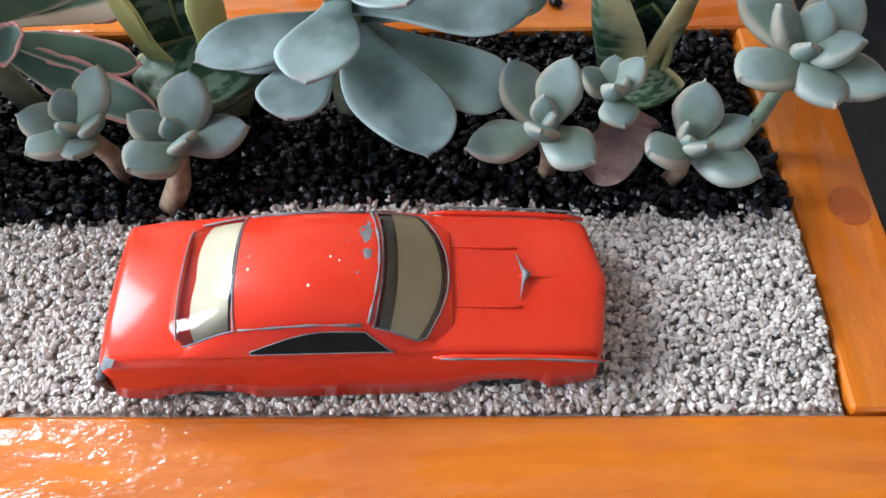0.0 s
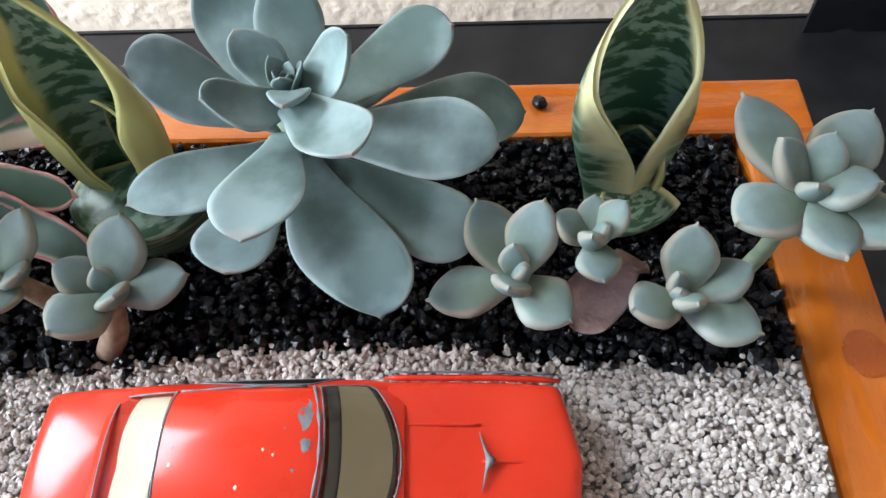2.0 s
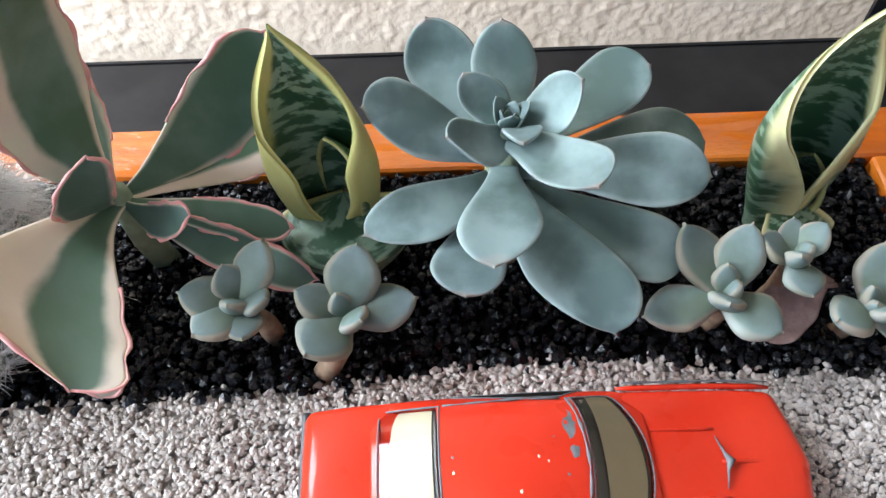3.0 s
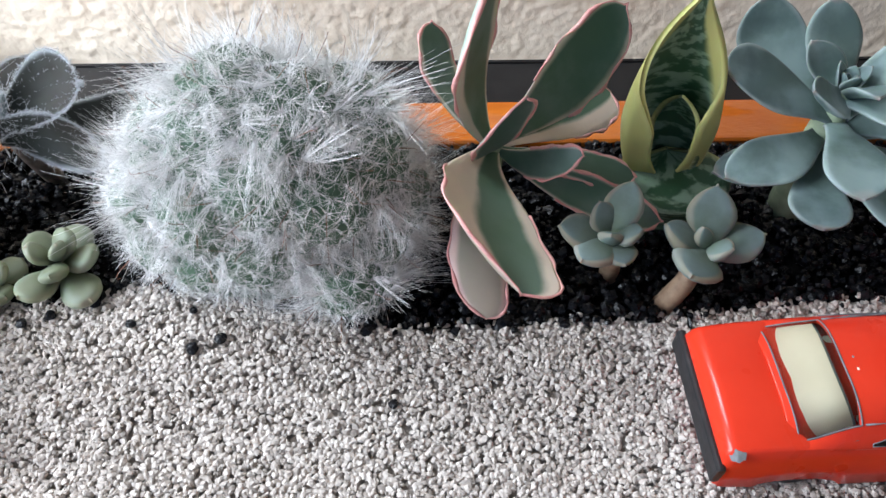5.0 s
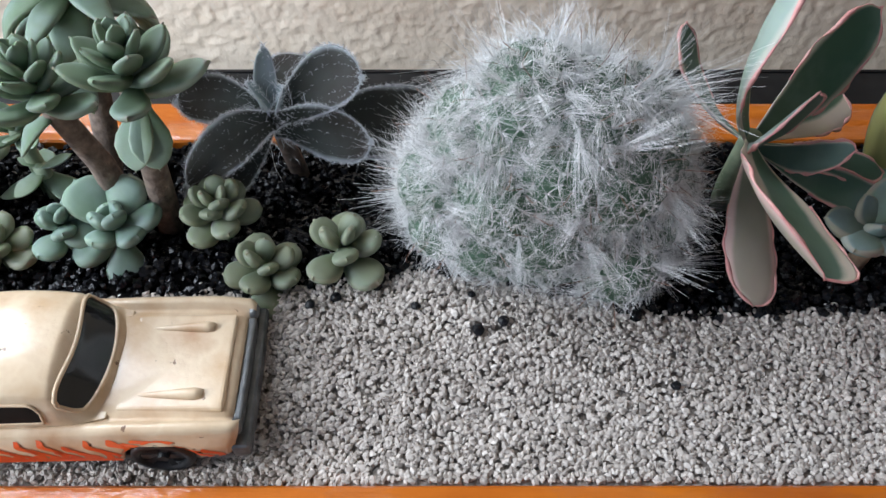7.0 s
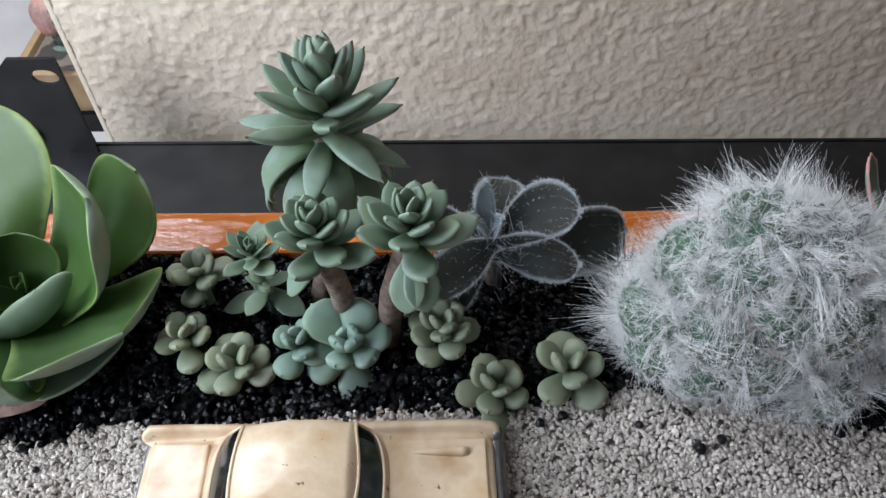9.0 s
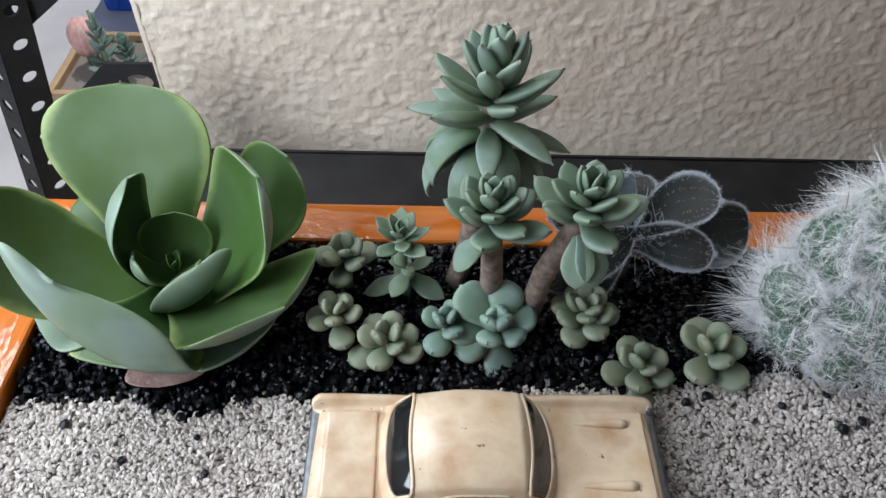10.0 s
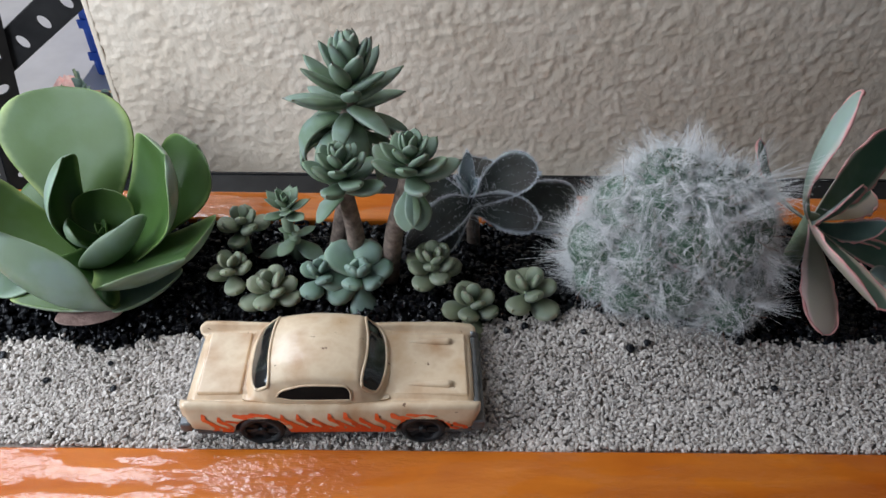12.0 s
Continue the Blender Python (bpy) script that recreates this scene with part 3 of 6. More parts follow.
def build_planter():
    # inner x -0.3335..0.058, y 0.0396..0.1257, rim top z 0
    tray = root("planter_box", (0, 0, -0.085), "orange varnished pine planter box", "planter")
    H = 0.085
    part("front_board", box_bm(-0.349, 0.0735, 0.0225, 0.0396, 0, H, 0.0014, 3), WOOD, tray)
    part("back_board", box_bm(-0.349, 0.0735, 0.1257, 0.1402, 0, H, 0.0014, 3), WOOD, tray)
    r = part("side_board", box_bm(0.0, 0.0855, -0.0077, 0.0077, 0, H + 0.0006, 0.0014, 3), WOOD, tray)
    r.matrix_basis = pose(0.0660, 0.0399, 0, 0, 0, 90)
    l = part("side_board", box_bm(0.0, 0.0855, -0.0077, 0.0077, 0, H + 0.0004, 0.0014, 3), WOOD, tray)
    l.matrix_basis = pose(-0.3412, 0.0399, 0, 0, 0, 90)
    part("bottom_board", box_bm(-0.333, 0.058, 0.040, 0.1253, 0.0015, 0.012), WOOD, tray)
    k = bmesh.new()
    bmesh.ops.create_circle(k, cap_ends=True, segments=28, radius=1)
    for v in k.verts:
        v.co = Vector((v.co.x * 0.0036 + 0.0685, v.co.y * 0.0042 + 0.0781, H + 0.0007 + 0.0002 * noise.noise(v.co * 3)))
    part("knot", k, KNOT, tray, "dark round knot in the wood")


BORDER_X = [-0.335, -0.306, -0.291, -0.272, -0.262, -0.235, -0.2, -0.174, -0.158, -0.135, -0.112, -0.089, -0.055, -0.033, 0.0, 0.018, 0.047, 0.06]
BORDER_Y = [0.075, 0.077, 0.072, 0.079, 0.075, 0.078, 0.079, 0.079, 0.082, 0.080, 0.074, 0.0745, 0.0765, 0.079, 0.081, 0.077, 0.075, 0.077]


def border(x):
    return float(np.interp(x, BORDER_X, BORDER_Y))


def stone_height(x, y):
    """Height of the stone surface over the box."""
    z = -0.0012 + 0.0062 * math.exp(-((x + 0.155) / 0.05) ** 2) * step(0.045, 0.075, y)
    z -= 0.0028 * step(-0.21, -0.28, x) * step(0.045, 0.07, y)
    z += 0.003 * step(0.0, 0.05, x) * step(0.042, 0.058, y)
    z += 0.0008 * noise.noise(Vector((x * 60, y * 60, 0)))
    z -= 0.0020 * step(0.056, 0.046, y) * step(-0.285, -0.265, x) * step(-0.155, -0.175, x)
    if y > border(x):
        back = -0.0015 + 0.0012 * noise.noise(Vector((x * 90, y * 90, 3)))
        z += (back - z) * step(border(x), border(x) + 0.03, y)
    return z


def stones(name, count, inside, size, mat, label, seed, lift, flat, sub):
    """Loose gravel as one mesh: jittered convex grains laid on the surface."""
    rng = random.Random(seed)
    bm = bmesh.new()
    bmesh.ops.create_icosphere(bm, subdivisions=sub, radius=1)
    base = np.array([v.co[:] for v in bm.verts])
    tri = np.array([[v.index for v in f.verts] for f in bm.faces])
    bm.free()
    nprng = np.random.RandomState(seed)
    V, F, n = [], [], 0
    tries = 0
    while n < count and tries < count * 6:
        tries += 1
        x, y = rng.uniform(-0.3325, 0.0572), rng.uniform(0.0403, 0.1250)
        if not inside(x, y, rng):
            continue
        s = size * rng.choice((0.7, 0.85, 1.0, 1.0, 1.15, 1.35))
        k = base * (1 + nprng.normal(0, 0.17, (len(base), 1)))
        k = k * np.array([s * rng.uniform(0.8, 1.35), s * rng.uniform(0.75, 1.1), s * rng.uniform(*flat)])
        R = np.array(Euler((rng.gauss(0, 0.5), rng.gauss(0, 0.5), rng.uniform(0, 6.28))).to_matrix())
        z = stone_height(x, y) + lift * rng.random()
        V.append(k @ R.T + np.array([x, y, z]))
        F.append(tri + n * len(base))
        n += 1
    ob = mesh_object(name, np.concatenate(V), np.concatenate(F).tolist(), mat, smooth=False)
    return tagged(ob, label, "gravel", kind="stuff")


def build_gravel():
    nx, ny = 160, 40
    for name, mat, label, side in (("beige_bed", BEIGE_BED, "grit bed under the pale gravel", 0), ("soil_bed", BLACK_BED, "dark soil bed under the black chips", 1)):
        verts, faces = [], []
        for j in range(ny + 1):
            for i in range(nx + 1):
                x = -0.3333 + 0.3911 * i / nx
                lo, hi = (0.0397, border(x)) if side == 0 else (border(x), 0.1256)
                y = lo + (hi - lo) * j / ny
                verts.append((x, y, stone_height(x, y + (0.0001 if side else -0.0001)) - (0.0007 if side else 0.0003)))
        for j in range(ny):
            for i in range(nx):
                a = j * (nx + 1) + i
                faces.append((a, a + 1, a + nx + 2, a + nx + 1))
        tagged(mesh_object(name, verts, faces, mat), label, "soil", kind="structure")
    stones("pale_gravel", 44000, lambda x, y, r: y < border(x) + r.gauss(0, 0.0010), 0.00055, BEIGE,
           "pale beige crushed stone gravel along the front", 3, 0.0007, (0.55, 0.8), 1)
    stones("black_gravel", 11000, lambda x, y, r: y > border(x) + r.gauss(0, 0.0010), 0.00098, BLACK,
           "glossy black stone chips round the plants", 4, 0.0014, (0.6, 1.0), 1)
    # single dark chips that strayed onto the pale gravel
    rng = random.Random(9)
    bm = bmesh.new()
    bmesh.ops.create_icosphere(bm, subdivisions=2, radius=0.0016)
    for v in bm.verts:
        v.co *= 1 + 0.25 * noise.noise(v.co * 900)
        v.co.z *= 0.7
    me = bpy.data.meshes.new("dark_chip")
    bm.to_mesh(me)
    bm.free()
    me.materials.append(BLACK)
    for x, y in ((-0.157, 0.073), (-0.165, 0.078), (-0.145, 0.068), (-0.178, 0.074), (-0.173, 0.0755), (-0.146, 0.076), (-0.108, 0.058),
                 (-0.292, 0.072), (-0.287, 0.067), (-0.302, 0.061), (-0.296, 0.075), (-0.14, 0.070), (-0.318, 0.070), (-0.283, 0.058)):
        ob = new("dark_chip", me)
        s = rng.uniform(0.45, 0.8)
        ob.matrix_basis = pose(x, y, stone_height(x, y) + 0.0011, rng.uniform(-20, 20), 0, rng.uniform(0, 360)) @ Matrix.Scale(s, 4)
        tagged(ob, "single black stone chip on pale gravel", "pebble", "stray chips")
    ob = new("dark_chip", me)
    ob.matrix_basis = pose(0.0205, 0.1335, 0.0010, 0, 0, 30)
    tagged(ob, "single black stone chip on the wooden rim", "pebble", "stray chips")


# ---- plants ----
def build_paddle_plant():
    at = (-0.2985, 0.1060, -0.002)
    p = root("paddle_succulent", at, "large green paddle succulent with cupped round leaves", "succulent")
    skin = dict(T=0.0042, under=L_PADDLE_OUT, nu=30, nv=28)
    # base, tip, two margins, where the upper skin looks
    blade(p, (-0.3040, 0.1120, 0.004), (-0.3123, 0.1385, 0.0420), (-0.3325, 0.1290, 0.0292), (-0.2905, 0.1290, 0.0310), L_PADDLE, (0, -1, 0.4), 0.10, foot=0.36, m=0.62, p=2.3, mucro=0.02, **skin)
    blade(p, (-0.3030, 0.1030, 0.004), (-0.3395, 0.1010, 0.0330), (-0.3280, 0.1160, 0.0225), (-0.3285, 0.0870, 0.0160), L_PADDLE, (0.5, 0, 1), 0.14, foot=0.42, m=0.62, p=2.3, mucro=0.02, **skin)
    blade(p, (-0.3040, 0.1100, 0.004), (-0.3300, 0.1290, 0.0110), (-0.3210, 0.1300, 0.0110), (-0.3270, 0.1170, 0.0090), L_PADDLE, (0.5, -0.5, 1), 0.14, foot=0.42, p=2.2, **skin)
    blade(p, (-0.2960, 0.1000, 0.002), (-0.3120, 0.0832, 0.0330), (-0.3225, 0.0870, 0.0345), (-0.2893, 0.0772, 0.0172), L_PADDLE, (0.2, 1, 0.6), 0.30, foot=0.50, m=0.78, p=2.6, mucro=0.02, **skin)
    blade(p, (-0.2950, 0.1030, 0.003), (-0.2685, 0.0905, 0.0155), (-0.2893, 0.0785, 0.0155), (-0.2650, 0.1075, 0.0165), L_PADDLE, (-0.4, 0.4, 1), 0.34, foot=0.42, m=0.72, p=2.6, mucro=0.02, **skin)
    blade(p, (-0.2925, 0.1070, 0.004), (-0.2750, 0.1110, 0.0365), (-0.2890, 0.1235, 0.0300), (-0.2730, 0.0965, 0.0230), L_PADDLE, (-1, -0.3, 0.5), 0.34, foot=0.55, m=0.66, p=2.6, mucro=0.02, **skin)
    blade(p, (-0.2900, 0.1140, 0.003), (-0.2720, 0.1290, 0.0270), (-0.2860, 0.1340, 0.0220), (-0.2685, 0.1165, 0.0150), L_PADDLE, (-1, -0.6, 0.6), 0.18, foot=0.45, m=0.62, p=2.3, mucro=0.03, **skin)
    inner = dict(T=0.0030, under=L_PADDLE_OUT, nu=24, nv=22)
    blade(p, (-0.3035, 0.1050, 0.006), (-0.3052, 0.1128, 0.0335), (-0.3095, 0.1020, 0.0200), (-0.3045, 0.1165, 0.0235), L_PADDLE, (1, -0.2, 0.1), 0.65, foot=0.55, m=0.55, p=2.2, mucro=0.03, **inner)
    blade(p, (-0.2965, 0.1030, 0.005), (-0.2895, 0.1000, 0.0190), (-0.3020, 0.0945, 0.0090), (-0.2826, 0.1042, 0.0180), L_PADDLE, (-0.3, 1, 0.6), 0.25, foot=0.45, m=0.66, p=1.9, mucro=0.04, **inner)
    blade(p, (-0.2985, 0.1075, 0.006), (-0.2985, 0.1150, 0.0208), (-0.3078, 0.1100, 0.0150), (-0.2900, 0.1125, 0.0130), L_PADDLE, (0, -1, 0.6), 0.20, foot=0.6, m=0.58, p=2.3, mucro=0.04, **inner)
    blade(p, (-0.2985, 0.1055, 0.006), (-0.3060, 0.1030, 0.0165), (-0.3070, 0.1075, 0.0140), (-0.3020, 0.0995, 0.0125), L_PADDLE, (1, 0.4, 0.4), 0.45, foot=0.6, m=0.6, p=1.8, mucro=0.06, **inner)
    blade(p, (-0.2985, 0.1055, 0.007), (-0.2925, 0.1035, 0.0135), (-0.2965, 0.1010, 0.0110), (-0.2925, 0.1075, 0.0115), L_PADDLE, (-1, 0, 0.6), 0.4, foot=0.6, m=0.6, p=1.8, mucro=0.06, **inner)
    for i in range(4):
        add_leaf(p, (-0.0005, 0.0015, 0.010), 40 + i * 137.5, L_PADDLE, L=0.0062 - 0.0008 * i, W=0.0042 - 0.0005 * i, T=0.0016, e0=62, e1=84, cup=0.2, b=0.5, m=0.55, p=1.5, nu=14, nv=12)
    # lowest leaves lying on the chips, and a withered one
    blade(p, (-0.2990, 0.1000, 0.003), (-0.3045, 0.0815, 0.0030), (-0.3190, 0.0850, 0.0045), (-0.2880, 0.0830, 0.0045), L_PADDLE, (0, 0, 1), 0.12, foot=0.45, m=0.68, p=2.6, mucro=0.02, **inner)
    blade(p, (-0.3030, 0.1010, 0.003), (-0.3290, 0.0910, 0.0040), (-0.3310, 0.1010, 0.0065), (-0.3180, 0.0845, 0.0050), L_PADDLE_OUT, (0, 0, 1), 0.12, foot=0.45, m=0.68, p=2.4, mucro=0.02, **inner)
    blade(p, (-0.2950, 0.1000, 0.003), (-0.2790, 0.0850, 0.0050), (-0.2900, 0.0815, 0.0030), (-0.2730, 0.0960, 0.0060), L_PADDLE_OUT, (0, 0, 1), 0.12, foot=0.45, m=0.68, p=2.4, mucro=0.02, **inner)
    blade(p, (-0.2980, 0.0980, 0.0015), (-0.2970, 0.0775, 0.0012), (-0.3060, 0.0805, 0.0012), (-0.2875, 0.0830, 0.0012), DRY, (0, 0, 1), 0.1, T=0.0014, foot=0.4, m=0.65, label="withered pinkish lowest leaf")
    v, f = sweep([(0, 0, -0.004), (0, 0, 0.008)], [0.006, 0.005])
    mesh_object("stem", v, f, GREEN_STEM, p)


def rosette(name, at, n, L, W, T, mat, label, base_tilt=8, top_tilt=82, seed=1, stem=0.008, stem_r=0.0016, stem_mat=None, lean=(0, 0), p=1.8, m=0.6, cup=0.12, group="", b=0.5, spread=0.5, mucro=0.035):
    """Leaves in a golden-angle spiral round a short axis: outer ones long and low, inner ones short and upright."""
    rng = random.Random(seed)
    r = root(name, (at[0] - lean[0] * stem, at[1] - lean[1] * stem, at[2] - stem), label, "succulent", group)
    for i in range(n):
        k = i / max(n - 1, 1)
        az = i * 137.5 + rng.uniform(-9, 9) + seed * 40
        e = base_tilt + (top_tilt - base_tilt) * k ** 1.1 + rng.uniform(-6, 6)
        s = 1 - (1 - spread * 0.7) * k + rng.uniform(-0.06, 0.06)
        add_leaf(r, (lean[0] * stem, lean[1] * stem, stem - 0.003 + 0.004 * k), az, mat, roll=rng.uniform(-10, 10), L=L * s, W=W * s, T=T * s, e0=e - 8, e1=e + 12,
                 cup=cup, b=b, m=m, p=p, mucro=mucro, nu=16, nv=14)
    v, f = sweep([(0, 0, -0.003), (lean[0] * stem * 0.5, lean[1] * stem * 0.5, stem * 0.5), (lean[0] * stem, lean[1] * stem, stem)], [stem_r * 1.2, stem_r, stem_r], 9)
    mesh_object("stem", v, f, stem_mat or GREEN_STEM, r)
    return r


def build_sedums():
    lab = "plump olive-green stonecrop rosette in black chips"
    for i, (x, y, z, n, L, mat) in enumerate(((-0.2570, 0.110, 0.0115, 11, 0.0092, L_SEDUM), (-0.258, 0.0945, 0.0075, 10, 0.0088, L_SEDUM), (-0.2452, 0.0890, 0.005, 11, 0.0100, L_SEDUM),
                                              (-0.1990, 0.0950, 0.0105, 15, 0.0095, L_SEDUM), (-0.1875, 0.0815, 0.007, 11, 0.0104, L_SEDUM), (-0.1718, 0.0840, 0.0105, 9, 0.0112, L_SEDUM))):
        rosette("stonecrop_rosette", (x, y, z), n, L, L * 0.72, L * 0.62, mat, lab, -4, 64, seed=i + 3, stem=max(z + 0.003, 0.006), stem_r=0.0012, p=2.3, m=0.62, cup=0.0, group="stonecrops", b=0.24, spread=0.80, mucro=0.004)
    r = root("jade_rosette", (-0.2200, 0.0925, -0.002), "plump blue-green stonecrop with bean-shaped leaves", "succulent")
    v, f = sweep([(0, 0, -0.002), (0, -0.001, 0.006), (0, -0.001, 0.0105)], [0.0018, 0.0016, 0.0014], 9)
    mesh_object("stem", v, f, GREEN_STEM, r)
    for az, e, L, z in ((285, -35, 0.0125, 0.009), (205, -12, 0.0125, 0.010), (250, 22, 0.0085, 0.012), (325, 18, 0.0095, 0.012), (15, 20, 0.0120, 0.012), (70, 42, 0.0135, 0.012), (140, 34, 0.0150, 0.012), (175, 8, 0.0135, 0.010),
                        (230, 55, 0.0070, 0.0135), (310, 58, 0.0072, 0.0135), (40, 70, 0.0060, 0.0135), (130, 72, 0.0055, 0.0135)):
        k = L / 0.013
        add_leaf(r, (0, -0.001, z - 0.0025), az, L_TEAL, roll=(az * 7 % 15) - 7, L=L * 0.88, W=0.0090 * k ** 0.8, T=0.0076 * k ** 0.8, e0=e - 10, e1=e + 8, cup=0.0, b=0.24, m=0.66, p=2.5, mucro=0.004, nu=20, nv=18)
    rosette("jade_rosette", (-0.2315, 0.0925, 0.008), 8, 0.0085, 0.0070, 0.0056, L_TEAL, "small blue-green side rosette of a stonecrop", 0, 74, seed=6, stem=0.010, stem_r=0.0013, p=2.5, cup=0.0, b=0.24, spread=0.66, mucro=0.004)


def build_stalk_plant():
    # three bare stems carrying pointed rosettes
    rows = ((-0.2228, 0.0937, 0.046, 22, 0.0132, 0.0066, 11, (-0.2205, 0.1005, -0.003)), (-0.2045, 0.0916, 0.0505, 20, 0.0142, 0.0070, 12, (-0.2125, 0.0985, -0.003)))
    for x, y, z, n, L, W, seed, foot in rows:
        r = root("stemmed_rosette", foot, "blue-green pointed rosette on a bare woody stem", "succulent", "stemmed rosettes")
        dx, dy, dz = x - foot[0], y - foot[1], z - foot[2]
        v, f = sweep([(0, 0, 0), (dx * 0.35, dy * 0.2, dz * 0.45), (dx * 0.8, dy * 0.8, dz * 0.8), (dx, dy, dz)], [0.0030, 0.0026, 0.0022, 0.0016], 12)
        mesh_object("stem", v, f, BROWN_STEM, r)
        rng = random.Random(seed)
        for i in range(n):
            k = i / (n - 1)
            e = 14 + 60 * k + rng.uniform(-7, 7)
            s = 1 - 0.62 * k
            add_leaf(r, (dx, dy, dz - 0.007 + 0.009 * k), i * 137.5 + seed * 31 + rng.uniform(-8, 8), L_STALK, L=L * s, W=W * s ** 0.8, T=0.0046 * s, e0=e - 10, e1=e + 14, cup=0.06, b=0.45, m=0.62, p=1.7, mucro=0.03, nu=16, nv=14)
        for az in ((200,) if seed == 11 else (262, 290)):
            add_leaf(r, (dx, dy, dz - 0.010), az, L_STALK, L=L * 0.85, W=W * 1.05, T=0.002, e0=-20, e1=-60, cup=0.1, b=0.4, m=0.6, p=1.6, nu=13, nv=12)
    # the tall stalk
    foot = (-0.2300, 0.1120, -0.003)
    r = root("tall_stalk_succulent", foot, "tall green succulent stalk with drooping lower leaves", "succulent")
    top = (0.0085, 0.0075, 0.066)
    axis = lambda k: (top[0] * k + 0.003 * math.sin(k * 3) * (1 - k), top[1] * k, top[2] * k)
    v, f = sweep([axis(k) for k in np.linspace(0, 1, 9)], [0.0027] * 5 + [0.0024, 0.0022, 0.0018, 0.001], 12)
    mesh_object("stem", v, f, BROWN_STEM, r)
    rng = random.Random(21)
    n = 42
    for i in range(n):
        k = i / (n - 1)
        h = 0.60 + 0.40 * k
        e0, e1 = (48, -120) if k < 0.30 else ((14, -14) if k < 0.48 else (16 + 66 * (k - 0.48) / 0.52, 30 + 62 * (k - 0.48) / 0.52))
        L = 0.0235 if k < 0.30 else 0.0190 if k < 0.48 else 0.0190 * (1 - 0.58 * (k - 0.48) / 0.52)
        add_leaf(r, axis(h), i * 137.5 + rng.uniform(-10, 10), L_STALK, L=L, W=0.0074 if k < 0.30 else 0.0056, T=0.0032 if k < 0.3 else 0.0040, e0=e0 + rng.uniform(-6, 6), e1=e1 + rng.uniform(-8, 8), cup=0.10, b=0.5, m=0.5, p=1.7, mucro=0.03, nu=18, nv=14)
    # little forked one
    rosette("forked_rosette", (-0.2433, 0.1106, 0.0185), 18, 0.0105, 0.0052, 0.0020, L_STALK, "small upright pointed green rosette", 10, 84, seed=8, stem=0.021, stem_r=0.0018, p=1.4, cup=0.12)
    rosette("lower_rosette", (-0.2415, 0.1090, 0.008), 7, 0.0125, 0.0068, 0.0022, L_STALK, "loose lower leaves of a pointed green rosette", -25, 20, seed=14, stem=0.010, stem_r=0.0018, p=1.5, cup=0.12)


def build_fuzzy_plant():
    at = (-0.1875, 0.1110, -0.002)
    r = root("felted_succulent", at, "grey felted succulent with woolly white leaf edges", "succulent")
    node = (-0.1880, 0.1110, 0.0195)
    # tip, two margins, facing, cup
    rows = (((-0.1680, 0.1125, 0.0300), (-0.1775, 0.1190, 0.0325), (-0.1780, 0.1105, 0.0215), (-0.1, -1, 0.5), 0.30),
            ((-0.1670, 0.1080, 0.0165), (-0.1772, 0.1110, 0.0240), (-0.1760, 0.1070, 0.0118), (-0.1, -1, 0.5), 0.22),
            ((-0.1530, 0.1230, 0.0110), (-0.1640, 0.1235, 0.0190), (-0.1625, 0.1130, 0.0060), (0, -0.8, 0.6), 0.10),
            ((-0.2075, 0.1025, 0.0085), (-0.1985, 0.1070, 0.0235), (-0.1935, 0.1005, 0.0170), (0.1, -1, 0.6), 0.22),
            ((-0.2075, 0.1115, 0.0240), (-0.1995, 0.1180, 0.0265), (-0.1980, 0.1090, 0.0200), (0.1, -0.8, 0.6), 0.25),
            ((-0.2075, 0.1010, 0.0070), (-0.2000, 0.1040, 0.0120), (-0.1950, 0.0990, 0.0095), (0, -0.4, 0.9), 0.12),
            ((-0.1830, 0.1300, 0.0220), (-0.1910, 0.1240, 0.0240), (-0.1800, 0.1220, 0.0230), (0, -0.6, 0.8), 0.2))
    hairs = []
    rng = np.random.RandomState(2)
    for tip, a, b, face, cup in rows:
        ob = blade(r, node, tip, a, b, L_FUZZY, face, cup, T=0.0022, foot=0.40, m=0.56, p=2.2, mucro=0.05, nu=22, nv=16)
        vs = [v.co.copy() for v in ob.data.vertices]
        ns = [v.normal.copy() for v in ob.data.vertices]
        for i in range(len(vs) - 16):
            row, col = divmod(i, 16)
            edge = col in (0, 8) or row > 19
            for _ in range(26 if edge else 2):
                s0 = vs[i].lerp(vs[i + 16], rng.rand())
                d = (ns[i] * 0.8 + Vector(rng.normal(0, 0.8, 3))).normalized()
                d2 = Vector(rng.normal(0, 1, 3))
                ln = rng.uniform(0.0004, 0.0011) * (1.0 if edge else 0.8)
                hairs.append([s0, s0 + d * ln * 0.5, s0 + d * ln * 0.8 + d2 * ln * 0.3])
    # pale young leaves at the heart
    for tip, a, b in (((-0.1890, 0.1200, 0.0325), (-0.1915, 0.1150, 0.0255), (-0.1865, 0.1160, 0.0265)), ((-0.1925, 0.1140, 0.0275), (-0.1920, 0.1165, 0.0235), (-0.1895, 0.1110, 0.0235)), ((-0.1850, 0.1140, 0.0265), (-0.1875, 0.1155, 0.0240), (-0.1865, 0.1110, 0.0230))):
        ob = blade(r, (-0.1880, 0.1120, 0.0190), tip, a, b, L_WOOLLY, (0, -1, 0.5), 0.4, T=0.0020, foot=0.5, m=0.55, p=1.9, nu=16, nv=12)
        vs = [v.co.copy() for v in ob.data.vertices]
        for _ in range(260):
            q = vs[rng.randint(len(vs))]
            d = Vector(rng.normal(0, 1, 3)) * 0.0006
            hairs.append([q, q + d * 0.6, q + d + Vector(rng.normal(0, 0.0002, 3))])
    for _ in range(220):
        q = Vector((rng.normal(0.000, 0.0040), rng.normal(0.001, 0.003), rng.normal(0.0215, 0.0035)))
